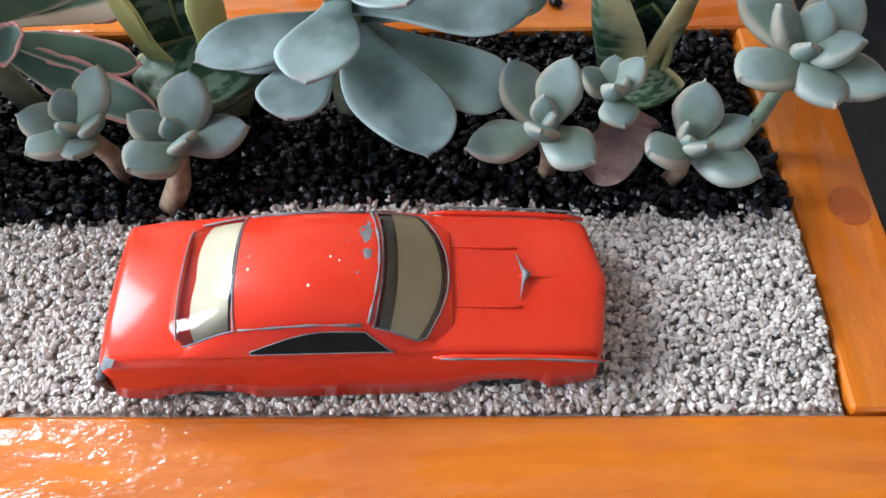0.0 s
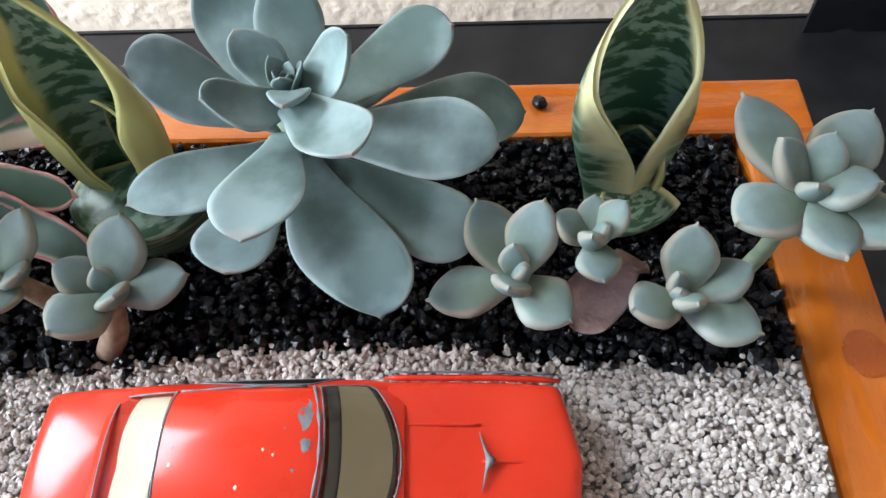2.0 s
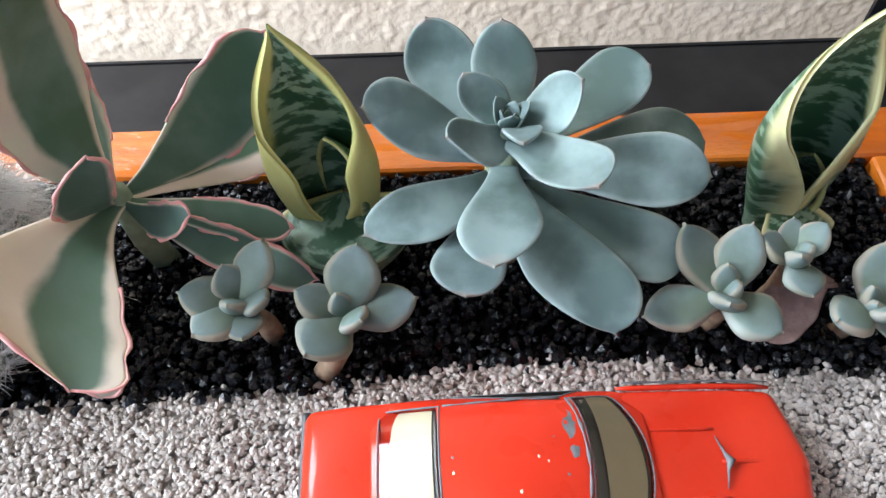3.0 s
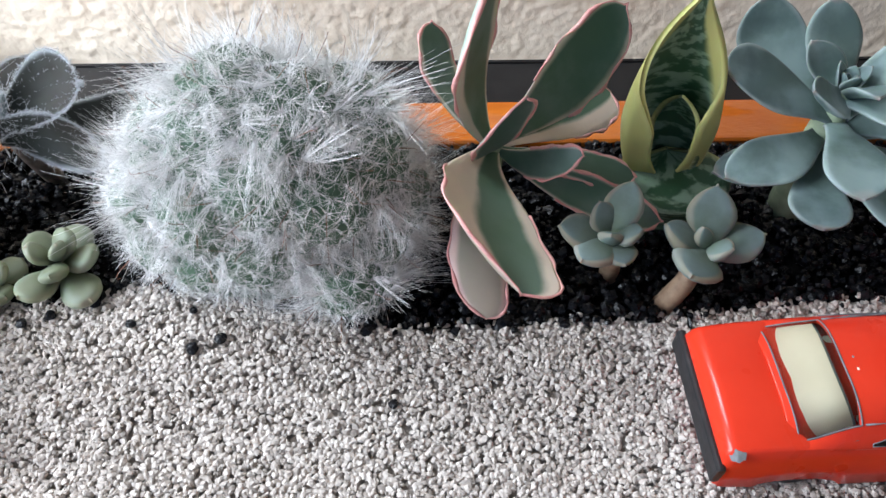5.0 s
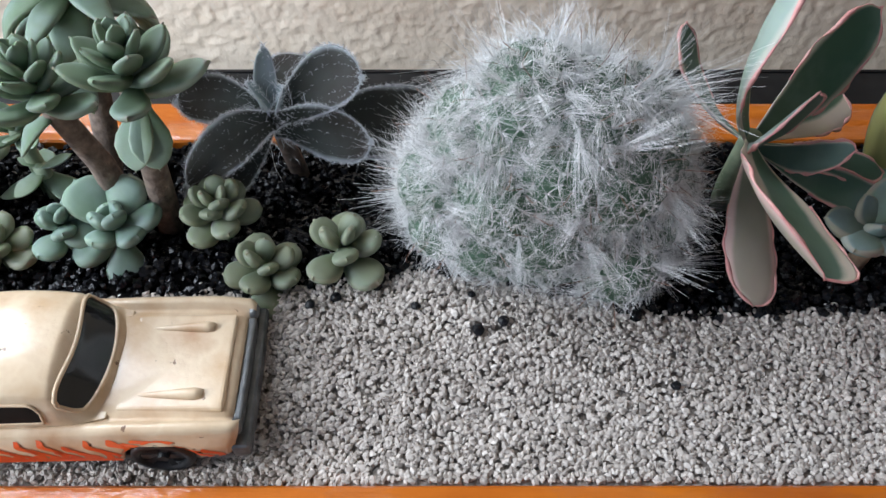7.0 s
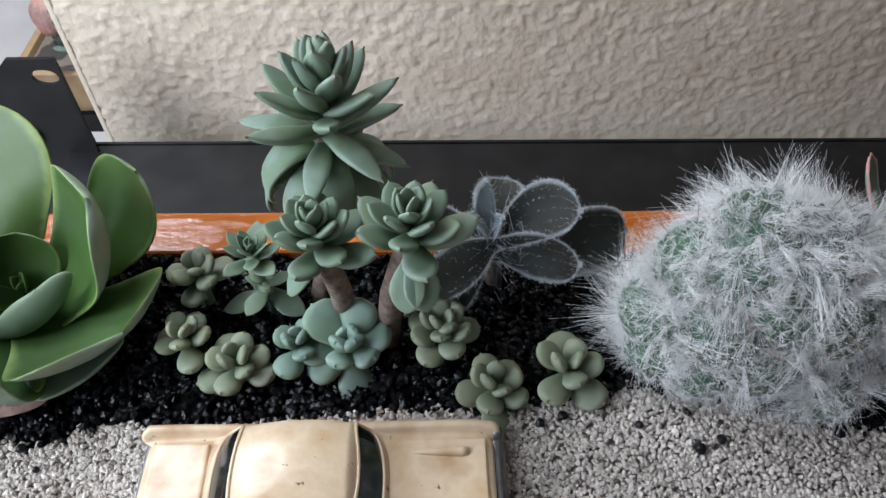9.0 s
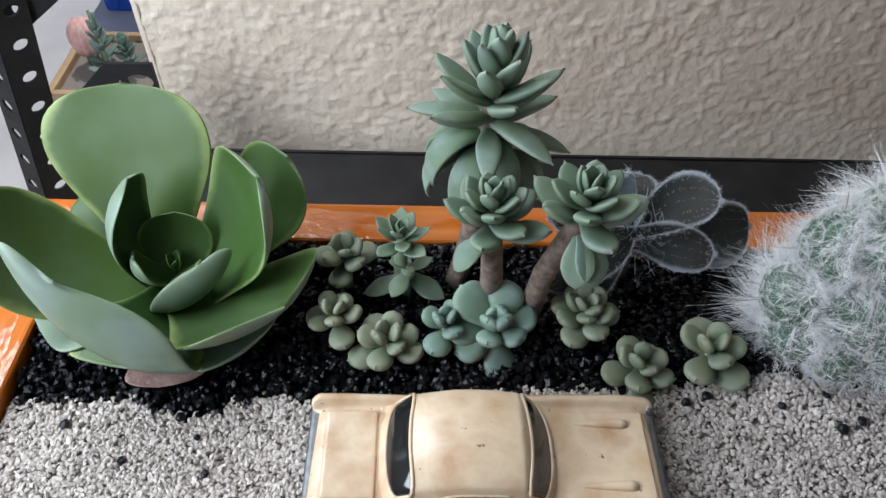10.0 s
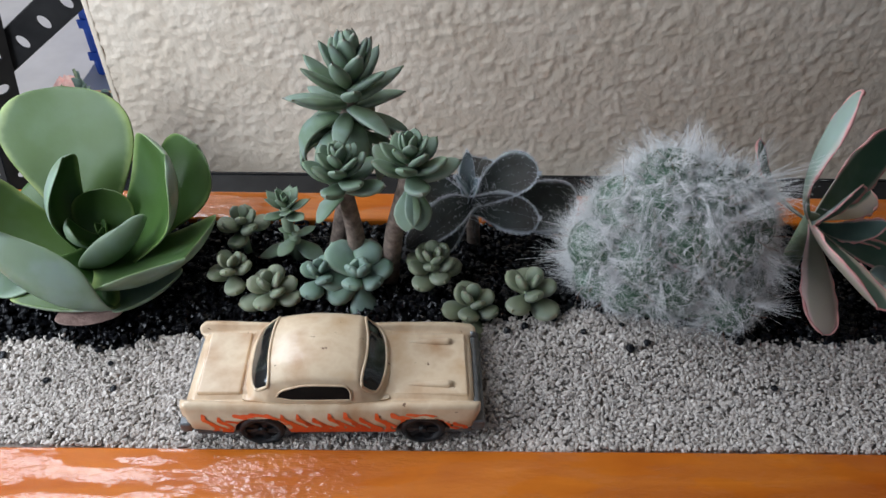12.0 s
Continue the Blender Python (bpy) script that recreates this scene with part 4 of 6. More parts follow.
        d = Vector(rng.normal(0, 1, 3)) * 0.0014
        hairs.append([q, q + d, q + d * 1.5 + Vector(rng.normal(0, 0.0008, 3))])
    ribbons("wool", np.array([[p[:] for p in h] for h in hairs]), 0.00010, FUZZ, r, "fine white wool along the leaves")
    v, f = sweep([(0.002, 0.006, -0.002), (0.001, 0.003, 0.010), (0, 0.001, 0.0210)], [0.0022, 0.002, 0.0018])
    mesh_object("stem", v, f, BROWN_STEM, r)


def build_cactus():
    at = (-0.132, 0.094, 0.0)
    r = root("woolly_cactus", at, "mound of white woolly globe cactus with hooked brown spines", "cactus")
    mound, reach_out = np.array((-0.131, 0.0955, 0.010)), np.array((0.0310, 0.0200, 0.0340))
    # places where the heads show on the mound, and their radii
    tops = ((-0.1409, 0.0895, 0.0407, 0.0100), (-0.1294, 0.0814, 0.0333, 0.0125), (-0.1433, 0.0798, 0.0254, 0.0100), (-0.1590, 0.0900, 0.0220, 0.0085), (-0.1165, 0.0813, 0.0290, 0.0115), (-0.1231, 0.0969, 0.0440, 0.0120),
            (-0.1080, 0.0924, 0.0329, 0.0110), (-0.1360, 0.1040, 0.0445, 0.0110), (-0.1140, 0.0752, 0.0072, 0.0085), (-0.1326, 0.0766, 0.0165, 0.0095), (-0.1015, 0.0936, 0.0185, 0.0090), (-0.1085, 0.0821, 0.0140, 0.0080),
            (-0.1505, 0.1000, 0.0360, 0.0105), (-0.1560, 0.0840, 0.0120, 0.0075), (-0.1130, 0.1080, 0.0350, 0.0110), (-0.1450, 0.0785, 0.0110, 0.0075))
    core = bmesh.new()
    bmesh.ops.create_icosphere(core, subdivisions=4, radius=1)
    for v in core.verts:
        v.co = Vector(mound - np.array(at) + np.array(v.co[:]) * reach_out * 0.86)
        v.co.z = max(v.co.z, -0.002)
    part("body", core, CACTUS, r, "green flesh between the heads", smooth=True)
    heads = []
    for x, y, z, R in tops:
        up = (np.array((x, y, z)) - mound) / reach_out ** 2
        up /= np.linalg.norm(up)
        heads.append((*(np.array((x, y, z)) - up * R * 0.95), R, up))
    hairs, bristles, hooks = [], [], []
    rng = np.random.RandomState(7)
    for hx, hy, hz, R, axis in heads:
        c = np.array((hx - at[0], hy - at[1], hz))
        n = int(R * R * 4 * math.pi / 0.0000070)
        i = np.arange(n) + 0.5
        ph, th = np.arccos(1 - 2 * i / n), np.pi * (1 + 5 ** 0.5) * i
        dirs = np.stack([np.cos(th) * np.sin(ph), np.sin(th) * np.sin(ph), np.cos(ph)], 1)
        bm = bmesh.new()
        bmesh.ops.create_icosphere(bm, subdivisions=4, radius=1)
        for v in bm.verts:
            d = dirs @ np.array(v.co[:])
            k = max(0.0, (d.max() - math.cos(0.0026 / R)) / (1 - math.cos(0.0026 / R)))
            v.co = Vector(c + np.array(v.co[:]) * R * (0.95 + 0.09 * k))
        part("head", bm, CACTUS, r, "green globe under white wool", smooth=True)
        for d in dirs:
            q = c + d * R * 1.02
            world_q = q + np.array(at)
            if world_q[2] < 0.001:
                continue
            if any((world_q[0] - ox) ** 2 + (world_q[1] - oy) ** 2 + (world_q[2] - oz) ** 2 < (o * 0.97) ** 2 for ox, oy, oz, o, _ in heads if (ox, oy) != (hx, hy)):
                continue
            near = float(d @ axis)
            open_face = step(0.50, 0.90, near) * (1 - 0.6 * step(0.6, 0.95, axis[2]))
            m = int(44 - 36 * open_face)
            swirl = rng.normal(0, 0.7, 3)
            away = d - axis * near
            s = np.linspace(0, 1, 6)
            # a star of short straight bristles, then longer silky hairs
            star = np.cross(d, rng.normal(0, 1, (18, 3)))
            star = star / np.linalg.norm(star, axis=1, keepdims=True) + d * rng.uniform(0.15, 0.8, (18, 1))
            bristles.append(q + star[:, None] * rng.uniform(0.0012, 0.0030, (18, 1))[:, None] * s[None, :, None] + rng.normal(0, 0.0006, (18, 1, 3)) * (s ** 2)[None, :, None])
            v = d * 0.8 + away * 0.5 + swirl * 0.45 + rng.normal(0, 0.40, (m, 3))
            v /= np.linalg.norm(v, axis=1, keepdims=True)
            ln = rng.uniform(0.0026, 0.0062, (m, 1)) * (1.1 - 0.45 * open_face)
            curl = rng.normal(0, 0.35, (m, 3)) + rng.normal(0, 0.6, 3) + swirl * 0.5 + away * 0.6 - d * 0.15
            hairs.append(q + v[:, None] * ln[:, None] * s[None, :, None] + curl[:, None] * ln[:, None] * (s ** 2)[None, :, None] * 0.75)
            if rng.rand() < 0.22:
                v = d + rng.normal(0, 0.3, 3)
                v /= np.linalg.norm(v)
                sd = np.cross(v, rng.normal(0, 1, 3))
                sd /= np.linalg.norm(sd)
                ln = rng.uniform(0.0040, 0.0066)
                hooks.append([q + v * ln * a + sd * ln * b for a, b in ((0, 0), (0.5, 0), (0.85, 0.01), (0.98, 0.06), (1.0, 0.14), (0.93, 0.18))])
    # loose long wool drawn over the heads
    long = []
    for _ in range(900):
        hx, hy, hz, R, _ = heads[rng.randint(len(heads))]
        d = rng.normal(0, 1, 3)
        d[2] = abs(d[2]) * 0.8
        d /= np.linalg.norm(d)
        t = np.cross(d, rng.normal(0, 1, 3))
        t /= np.linalg.norm(t)
        q = np.array((hx - at[0], hy - at[1], hz)) + d * (R * 0.93 + rng.uniform(0.001, 0.004))
        ln = rng.uniform(0.005, 0.010)
        w = rng.normal(0, 0.0009, 3)
        long.append([q + t * ln * (a - 0.5) - d * ln * 0.5 * (a - 0.5) ** 2 + w * math.sin(a * 6) for a in np.linspace(0, 1, 6)])
    hairs.append(np.array(long))
    hairs = np.concatenate(hairs)
    hairs = hairs[hairs[:, -1, 2] > 0.0005]
    bristles = np.concatenate(bristles)
    bristles = bristles[bristles[:, -1, 2] > 0.0005]
    ribbons("wool", hairs, 0.000085, HAIR, r, "long fine white wool hairs")
    ribbons("bristles", bristles, 0.000100, HAIR, r, "stars of short white bristles")
    ribbons("hooked_spine", np.array(hooks), 0.00016, HOOK, r, "thin brown hooked spines")


def build_kalanchoe():
    at = (-0.0885, 0.104, -0.003)
    r = root("variegated_kalanchoe", at, "variegated kalanchoe with cream and pink scalloped leaf edges", "kalanchoe")
    v, f = sweep([(0.001, 0.002, 0), (0, 0.001, 0.010), (0, 0, 0.025)], [0.0028, 0.0026, 0.0022], 12)
    mesh_object("stem", v, f, GREEN_STEM, r)
    node = (-0.0885, 0.1040, 0.0200)
    # tip, two margins, facing, cup, upper skin, lower skin
    rows = (((-0.0885, 0.1060, 0.0620), (-0.0960, 0.0975, 0.0420), (-0.0880, 0.1150, 0.0460), (1, -0.4, 0.1), 0.10, L_KAL_WIDE, L_PALE),
            ((-0.0615, 0.1250, 0.0380), (-0.0745, 0.1195, 0.0335), (-0.0655, 0.1180, 0.0215), (-0.3, -1, 0.8), 0.16, L_KAL, L_PALE),
            ((-0.0610, 0.1240, 0.0165), (-0.0720, 0.1220, 0.0205), (-0.0640, 0.1150, 0.0135), (-0.3, -1, 0.8), 0.12, L_CREAM, L_PALE),
            ((-0.0840, 0.0960, 0.0400), (-0.0925, 0.0930, 0.0300), (-0.0840, 0.0980, 0.0305), (0.6, -1, 0.4), 0.14, L_KAL, L_PALE),
            ((-0.0725, 0.0945, 0.0270), (-0.0775, 0.0985, 0.0255), (-0.0795, 0.0950, 0.0200), (0, -0.6, 1), 0.16, L_KAL, L_PALE),
            ((-0.0545, 0.0920, 0.0105), (-0.0680, 0.0990, 0.0165), (-0.0690, 0.0930, 0.0110), (0.2, 0.2, 1), 0.40, L_KAL, L_TAN),
            ((-0.0590, 0.1010, 0.0140), (-0.0690, 0.1045, 0.0180), (-0.0690, 0.0985, 0.0150), (0, -0.2, 1), 0.12, L_KAL, L_PALE),
            ((-0.0860, 0.0665, 0.0235), (-0.0985, 0.0805, 0.0345), (-0.0800, 0.0748, 0.0220), (0.3, -0.5, 1), 0.26, L_CREAM, L_TAN),
            ((-0.0905, 0.0735, 0.0045), (-0.0975, 0.0820, 0.0160), (-0.0865, 0.0800, 0.0110), (0.1, -1, 0.5), -0.06, L_TAN, L_TAN),
            ((-0.1000, 0.1270, 0.0330), (-0.1020, 0.1170, 0.0290), (-0.0945, 0.1230, 0.0225), (0.6, -1, 0.3), 0.10, L_KAL, L_PALE))
    for tip, a, b, face, cup, mat, low in rows:
        lf = blade(r, node, tip, a, b, mat, face, cup, T=0.0022, foot=0.16, m=0.64, p=2.4, mucro=0.22, wave=0.03, scallop=0.045, under=low, nu=34, nv=16)
        # pink scalloped rim as a thin bead on the margin
        vs = [v.co for v in lf.data.vertices]
        nrow = len(vs) // 16
        pts = [vs[i * 16] for i in range(int(nrow * 0.40), nrow)] + [vs[i * 16 + 8] for i in range(nrow - 2, int(nrow * 0.40), -1)]
        v2, f2 = sweep(pts, [max(0.00010, 0.00029 + 0.00045 * noise.noise(Vector((i * 0.45, tip[0] * 900, 0)))) for i in range(len(pts))], 6)
        mesh_object("rim", v2, f2, L_PINKRIM, lf, label="pink scalloped leaf margin")


def tube_leaf(parent, at, height, radius, open_deg, face_az, lean, mat, n=30, k=30, t=0.0011, close=0.30, widest=0.42, sharp=1.08, shallow=0.68, name="leaf"):
    """A leaf rolled into a cup: shut at the foot, open towards face_az, drawn to a point, with yellow margins."""
    verts, uvs = [], []
    half = math.pi - radians(open_deg) / 2
    fx, fy = math.cos(radians(face_az)), math.sin(radians(face_az))
    for side in (1, 0):
        for i in range(n + 1):
            u = i / n
            arc = math.pi * 0.97 + (half - math.pi * 0.97) * step(close * 0.55, close * 1.25, u)
            if u > widest:
                arc *= max(1 - ((u - widest) / (1 - widest)) ** sharp, 0.012)
            q = min(u / widest, 1)
            prof = 0.60 + 0.40 * q * q * (3 - 2 * q)
            if u > widest:
                prof *= 1 - 0.6 * ((u - widest) / (1 - widest)) ** 1.3
            R = radius * prof - (0 if side else t)
            lip = math.pi * 0.62
            fwd = radius * 0.75 * max(0.0, (u - widest) / (1 - widest)) ** 1.8
            for j in range(k + 1):
                v = j / k
                over = max(0.0, abs(v - 0.5) * 2 * arc - lip)
                a = radians(face_az) + math.pi + math.copysign(min(abs(v - 0.5) * 2 * arc, lip), v - 0.5)
                # past the lip the margin turns in flat, so that the yellow edge faces outwards
                turn_in = math.copysign(over * R * 0.85, v - 0.5)
                tx, ty = -fy * turn_in + fx * over * R * 0.4, fx * turn_in + fy * over * R * 0.4
                dx, dy = math.cos(a) * R + tx, math.sin(a) * R + ty
                depth = (dx * fx + dy * fy) * (1 - shallow)
                verts.append((at[0] + dx - fx * (depth - fwd) + lean[0] * u, at[1] + dy - fy * (depth - fwd) + lean[1] * u, at[2] + u * height))
                uvs.append((u, v))
    m = (n + 1) * (k + 1)
    faces = []
    for s in (0, 1):
        for i in range(n):
            for j in range(k):
                a = s * m + i * (k + 1) + j
                q = (a, a + 1, a + k + 2, a + k + 1)
                faces.append(q if s == 0 else q[::-1])
    for i in range(n):
        for j in (0, k):
            a, b = i * (k + 1) + j, (i + 1) * (k + 1) + j
            faces.append((a, b, b + m, a + m))
    for j in range(k):
        a = n * (k + 1) + j
        faces.append((a, a + 1, a + 1 + m, a + m))
        faces.append((j, j + 1, j + 1 + m, j + m))
    return mesh_object(name, verts, faces, mat, parent, uvs)


def build_snake_plants():
    a = root("snake_plant", (-0.0512, 0.1068, -0.003), "dwarf snake plant with yellow leaf margins beside the kalanchoe", "snake plant", "snake plants")
    tube_leaf(a, (0, 0, 0.001), 0.058, 0.0098, 74, 272, (-0.004, 0.002), L_SNAKE, close=0.26, widest=0.44, sharp=1.15)
    tube_leaf(a, (0.0008, 0.0020, 0.002), 0.030, 0.0066, 120, 225, (0.001, 0.002), L_SNAKE_DARK, close=0.10, widest=0.55, sharp=2.0)
    tube_leaf(a, (0.001, -0.001, 0.0), 0.016, 0.0125, 150, 95, (0.0, -0.001), L_SNAKE_DARK, close=0.05, widest=0.85, sharp=5.0, shallow=0.9)
    b = root("snake_plant", (0.0335, 0.1095, -0.003), "dwarf snake plant with pale yellow margins near the corner", "snake plant", "snake plants")
    tube_leaf(b, (0, 0, 0.0), 0.056, 0.0102, 92, 283, (-0.001, 0.004), L_SNAKE_PALE, close=0.42, widest=0.44, sharp=1.2)
    tube_leaf(b, (0.001, 0.0015, 0.001), 0.022, 0.0062, 130, 240, (0.001, 0.001), L_SNAKE_DARK, close=0.10, widest=0.40, sharp=1.3)
    tube_leaf(b, (0.0, -0.001, 0.0), 0.011, 0.0118, 260, 110, (0.0, -0.0005), L_SNAKE_PALE, close=0.05, widest=0.5, sharp=3.0)


def build_echeveria():
    at = (-0.0215, 0.1050, -0.002)
    r = root("echeveria", at, "large blue-grey echeveria rosette with pointed leaf tips", "succulent")
    v, f = sweep([(0, 0, -0.002), (0, 0.001, 0.018), (0, 0.0030, 0.0325)], [0.0045, 0.004, 0.0022])
    mesh_object("stem", v, f, GREEN_STEM, r)
    # tip, two margins, height of the foot
    rows = (((-0.0060, 0.0755, 0.0176), (-0.0192, 0.0845, 0.0205), (-0.0022, 0.0848, 0.0208), 0.020), ((-0.0248, 0.0826, 0.0268), (-0.0302, 0.0895, 0.0280), (-0.0167, 0.0900, 0.0275), 0.0245),
            ((-0.0290, 0.0822, 0.0195), (-0.0345, 0.0880, 0.0210), (-0.0225, 0.0860, 0.0200), 0.018), ((-0.0456, 0.0930, 0.0218), (-0.0398, 0.1000, 0.0250), (-0.0330, 0.0915, 0.0225), 0.021),
            ((-0.0452, 0.1096, 0.0345), (-0.0385, 0.1140, 0.0365), (-0.0360, 0.1024, 0.0300), 0.0255), ((-0.0342, 0.1260, 0.0392), (-0.0378, 0.1220, 0.0295), (-0.0255, 0.1225, 0.0345), 0.024),
            ((-0.0215, 0.1235, 0.0405), (-0.0268, 0.1190, 0.0345), (-0.0155, 0.1185, 0.0345), 0.0265), ((0.0043, 0.1197, 0.0325), (-0.0040, 0.1235, 0.0325), (0.0000, 0.1125, 0.0290), 0.0255),
            ((0.0160, 0.1140, 0.0185), (0.0066, 0.1175, 0.0245), (0.0080, 0.1060, 0.0190), 0.020), ((0.0112, 0.0980, 0.0280), (0.0040, 0.1050, 0.0315), (0.0010, 0.0935, 0.0265), 0.0235),
            ((0.0070, 0.0883, 0.0160), (0.0055, 0.0960, 0.0200), (-0.0020, 0.0860, 0.0180), 0.019), ((-0.0440, 0.1010, 0.0150), (-0.0370, 0.1060, 0.0175), (-0.0350, 0.0960, 0.0165), 0.017), ((-0.0080, 0.1270, 0.0200), (-0.0160, 0.1240, 0.0210), (-0.0040, 0.1200, 0.0210), 0.019))
    for tip, a, b, z in rows:
        out = (Vector(tip) - Vector(at)).normalized() * 0.003
        blade(r, (at[0] + out.x, at[1] + out.y + 0.001, z), tip, a, b, L_ECHE, (0, -0.2, 1), 0.16, T=0.0036, foot=0.36, m=0.62, p=1.7, mucro=0.09, curl=0.03, nu=26, nv=20)
    inner = (((-0.0090, 0.0912, 0.0348), (-0.0068, 0.0978, 0.0362), (-0.0175, 0.0945, 0.0328)), ((-0.0314, 0.1012, 0.0360), (-0.0290, 0.1050, 0.0362), (-0.0245, 0.0985, 0.0318)), ((-0.0100, 0.1076, 0.0412), (-0.0150, 0.1120, 0.0375), (-0.0125, 0.1040, 0.0335)),
             ((-0.0284, 0.1140, 0.0375), (-0.0285, 0.1100, 0.0335), (-0.0215, 0.1130, 0.0352)), ((-0.0195, 0.0998, 0.0352), (-0.0225, 0.1035, 0.0345), (-0.0160, 0.1040, 0.0345)))
    for tip, a, b in inner:
        blade(r, (-0.0212, 0.1075, 0.0290), tip, a, b, L_ECHE, (0, -0.2, 1), 0.30, T=0.0028, foot=0.5, m=0.62, p=1.7, mucro=0.06, nu=22, nv=16)
    for i in range(7):
        add_leaf(r, (0.0005, 0.0035, 0.0310), i * 137.5, L_ECHE, L=0.0075 - 0.0005 * i, W=0.0046 - 0.0003 * i, T=0.0015, e0=52 + 4 * i, e1=72 + 2 * i, cup=0.2, b=0.5, m=0.55, p=1.6, nu=13, nv=10)


def ghost_plant(at, foot, rows, label, stem_r=0.0016, stem_mat=None):
    """A pale rosette: rows of azimuth, tilt, length, width; then a small tight heart."""
    r = root("ghost_rosette", foot, label, "succulent", "pale rosettes")
    d = Vector(at) - Vector(foot)
    v, f = sweep([(0, 0, 0), d * 0.5 + Vector((0.001, 0, 0)), d], [stem_r * 1.15, stem_r, stem_r * 0.8], 10)
    mesh_object("stem", v, f, stem_mat or TAN_STEM, r)
    for az, e, L, W in rows:
        add_leaf(r, d, az, L_GRAP, roll=(az * 7 % 17) - 8, L=L * 0.94, W=W * 1.03, T=0.0060 if L > 0.009 else 0.0042, e0=e - 6, e1=e + 10, cup=0.08, b=0.36, m=0.58, p=1.6, mucro=0.05, nu=15, nv=14)
    return r


def build_ghost_plants():
    ghost_plant((0.0130, 0.0835, 0.0150), (0.0155, 0.0875, -0.003), ((190, -10, 0.0145, 0.0085), (118, 25, 0.0145, 0.0090), (62, 40, 0.0140, 0.0080), (318, -2, 0.0115, 0.0090), (255, 45, 0.0070, 0.0062), (95, 65, 0.0070, 0.0045), (330, 70, 0.0055, 0.0040)),
                "pale blue-green rosette with plump rounded leaves")
    ghost_plant((0.0245, 0.0880, 0.0185), (0.0245, 0.0905, -0.003), ((160, 30, 0.0078, 0.0062), (35, 40, 0.0085, 0.0055), (278, 0, 0.0080, 0.0068), (85, 30, 0.0075, 0.0050), (250, 60, 0.0055, 0.0042), (350, 65, 0.0050, 0.0038)),
                "tiny pale rosette with pinkish leaf tips")
    ghost_plant((0.0375, 0.0815, 0.0125), (0.0365, 0.0845, -0.003), ((205, 20, 0.0105, 0.0080), (332, -4, 0.0135, 0.0090), (75, 40, 0.0125, 0.0085), (20, 10, 0.0130, 0.0075), (285, 50, 0.0068, 0.0052), (120, 65, 0.0055, 0.0040), (230, 70, 0.0045, 0.0036)),
                "pale green rosette beside a dried leaf")
    ghost_plant((0.0567, 0.0950, 0.0200), (0.0475, 0.0895, -0.003), ((115, 12, 0.0200, 0.0100), (208, 4, 0.0150, 0.0110), (280, 2, 0.0135, 0.0095), (325, 0, 0.0165, 0.0105), (48, 8, 0.0200, 0.0105), (140, 45, 0.0110, 0.0075), (62, 45, 0.0105, 0.0068), (338, 35, 0.0110, 0.0085), (250, 60, 0.0065, 0.0050)),
                "lavender-grey rosette leaning over the wooden rim", 0.0014, GREEN_STEM)
    ghost_plant((-0.0490, 0.0830, 0.0125), (-0.0550, 0.0795, -0.003), ((160, 28, 0.0105, 0.0072), (75, 38, 0.0140, 0.0095), (12, 6, 0.0135, 0.0085), (238, 20, 0.0120, 0.0100), (315, 45, 0.0075, 0.0060), (120, 65, 0.0060, 0.0042)),
                "pale rosette on a thick tan stump", 0.0021, TAN_STEM)
    ghost_plant((-0.0665, 0.0860, 0.0130), (-0.0640, 0.0880, -0.003), ((175, 15, 0.0115, 0.0080), (60, 40, 0.0130, 0.0075), (225, 10, 0.0105, 0.0085), (345, 35, 0.0075, 0.0060), (280, 10, 0.0085, 0.0075), (120, 50, 0.0085, 0.0065), (250, 55, 0.0060, 0.0048)),
                "pinkish grey rosette on a thick tan stump", 0.0019, TAN_STEM)
    d = root("dried_leaf", (0.0260, 0.0850, 0.0), "withered brown translucent leaf on the black chips", "dead leaf")
    blade(d, (0.0310, 0.0885, 0.0135), (0.0225, 0.0805, 0.0045), (0.0215, 0.0865, 0.0095), (0.0300, 0.0818, 0.0075), DRY, (0, -0.5, 1), 0.3, T=0.0014, foot=0.5, m=0.5, p=2.2, wave=0.10, nu=22, nv=16)
    blade(d, (0.0290, 0.0890, 0.0120), (0.0335, 0.0860, 0.0130), (0.0300, 0.0860, 0.0150), (0.0325, 0.0890, 0.0110), DRY, (0, -0.5, 1), 0.3, T=0.0012, foot=0.5, m=0.5, p=2.2, wave=0.12, nu=20, nv=14)


# ---- toy cars ----
def flow(x, xs, ys):
    """Smooth curve through control values (cubic, with tangents from the neighbours)."""
    i = int(np.clip(np.searchsorted(xs, x) - 1, 0, len(xs) - 2))
    h = xs[i + 1] - xs[i]
    t = min(max((x - xs[i]) / h, 0.0), 1.0)

    def slope(k):
        if k <= 0 or k >= len(xs) - 1:
            return 0.0 if len(xs) < 3 else (ys[min(k + 1, len(ys) - 1)] - ys[max(k - 1, 0)]) / (xs[min(k + 1, len(xs) - 1)] - xs[max(k - 1, 0)])
        a, b = (ys[k] - ys[k - 1]) / (xs[k] - xs[k - 1]), (ys[k + 1] - ys[k]) / (xs[k + 1] - xs[k])
        return 0.0 if a * b <= 0 else 2 * a * b / (a + b)
    a, b = slope(i) * h, slope(i + 1) * h
    return ys[i] * (1 + 2 * t) * (1 - t) ** 2 + a * t * (1 - t) ** 2 + ys[i + 1] * t * t * (3 - 2 * t) + b * t * t * (t - 1)


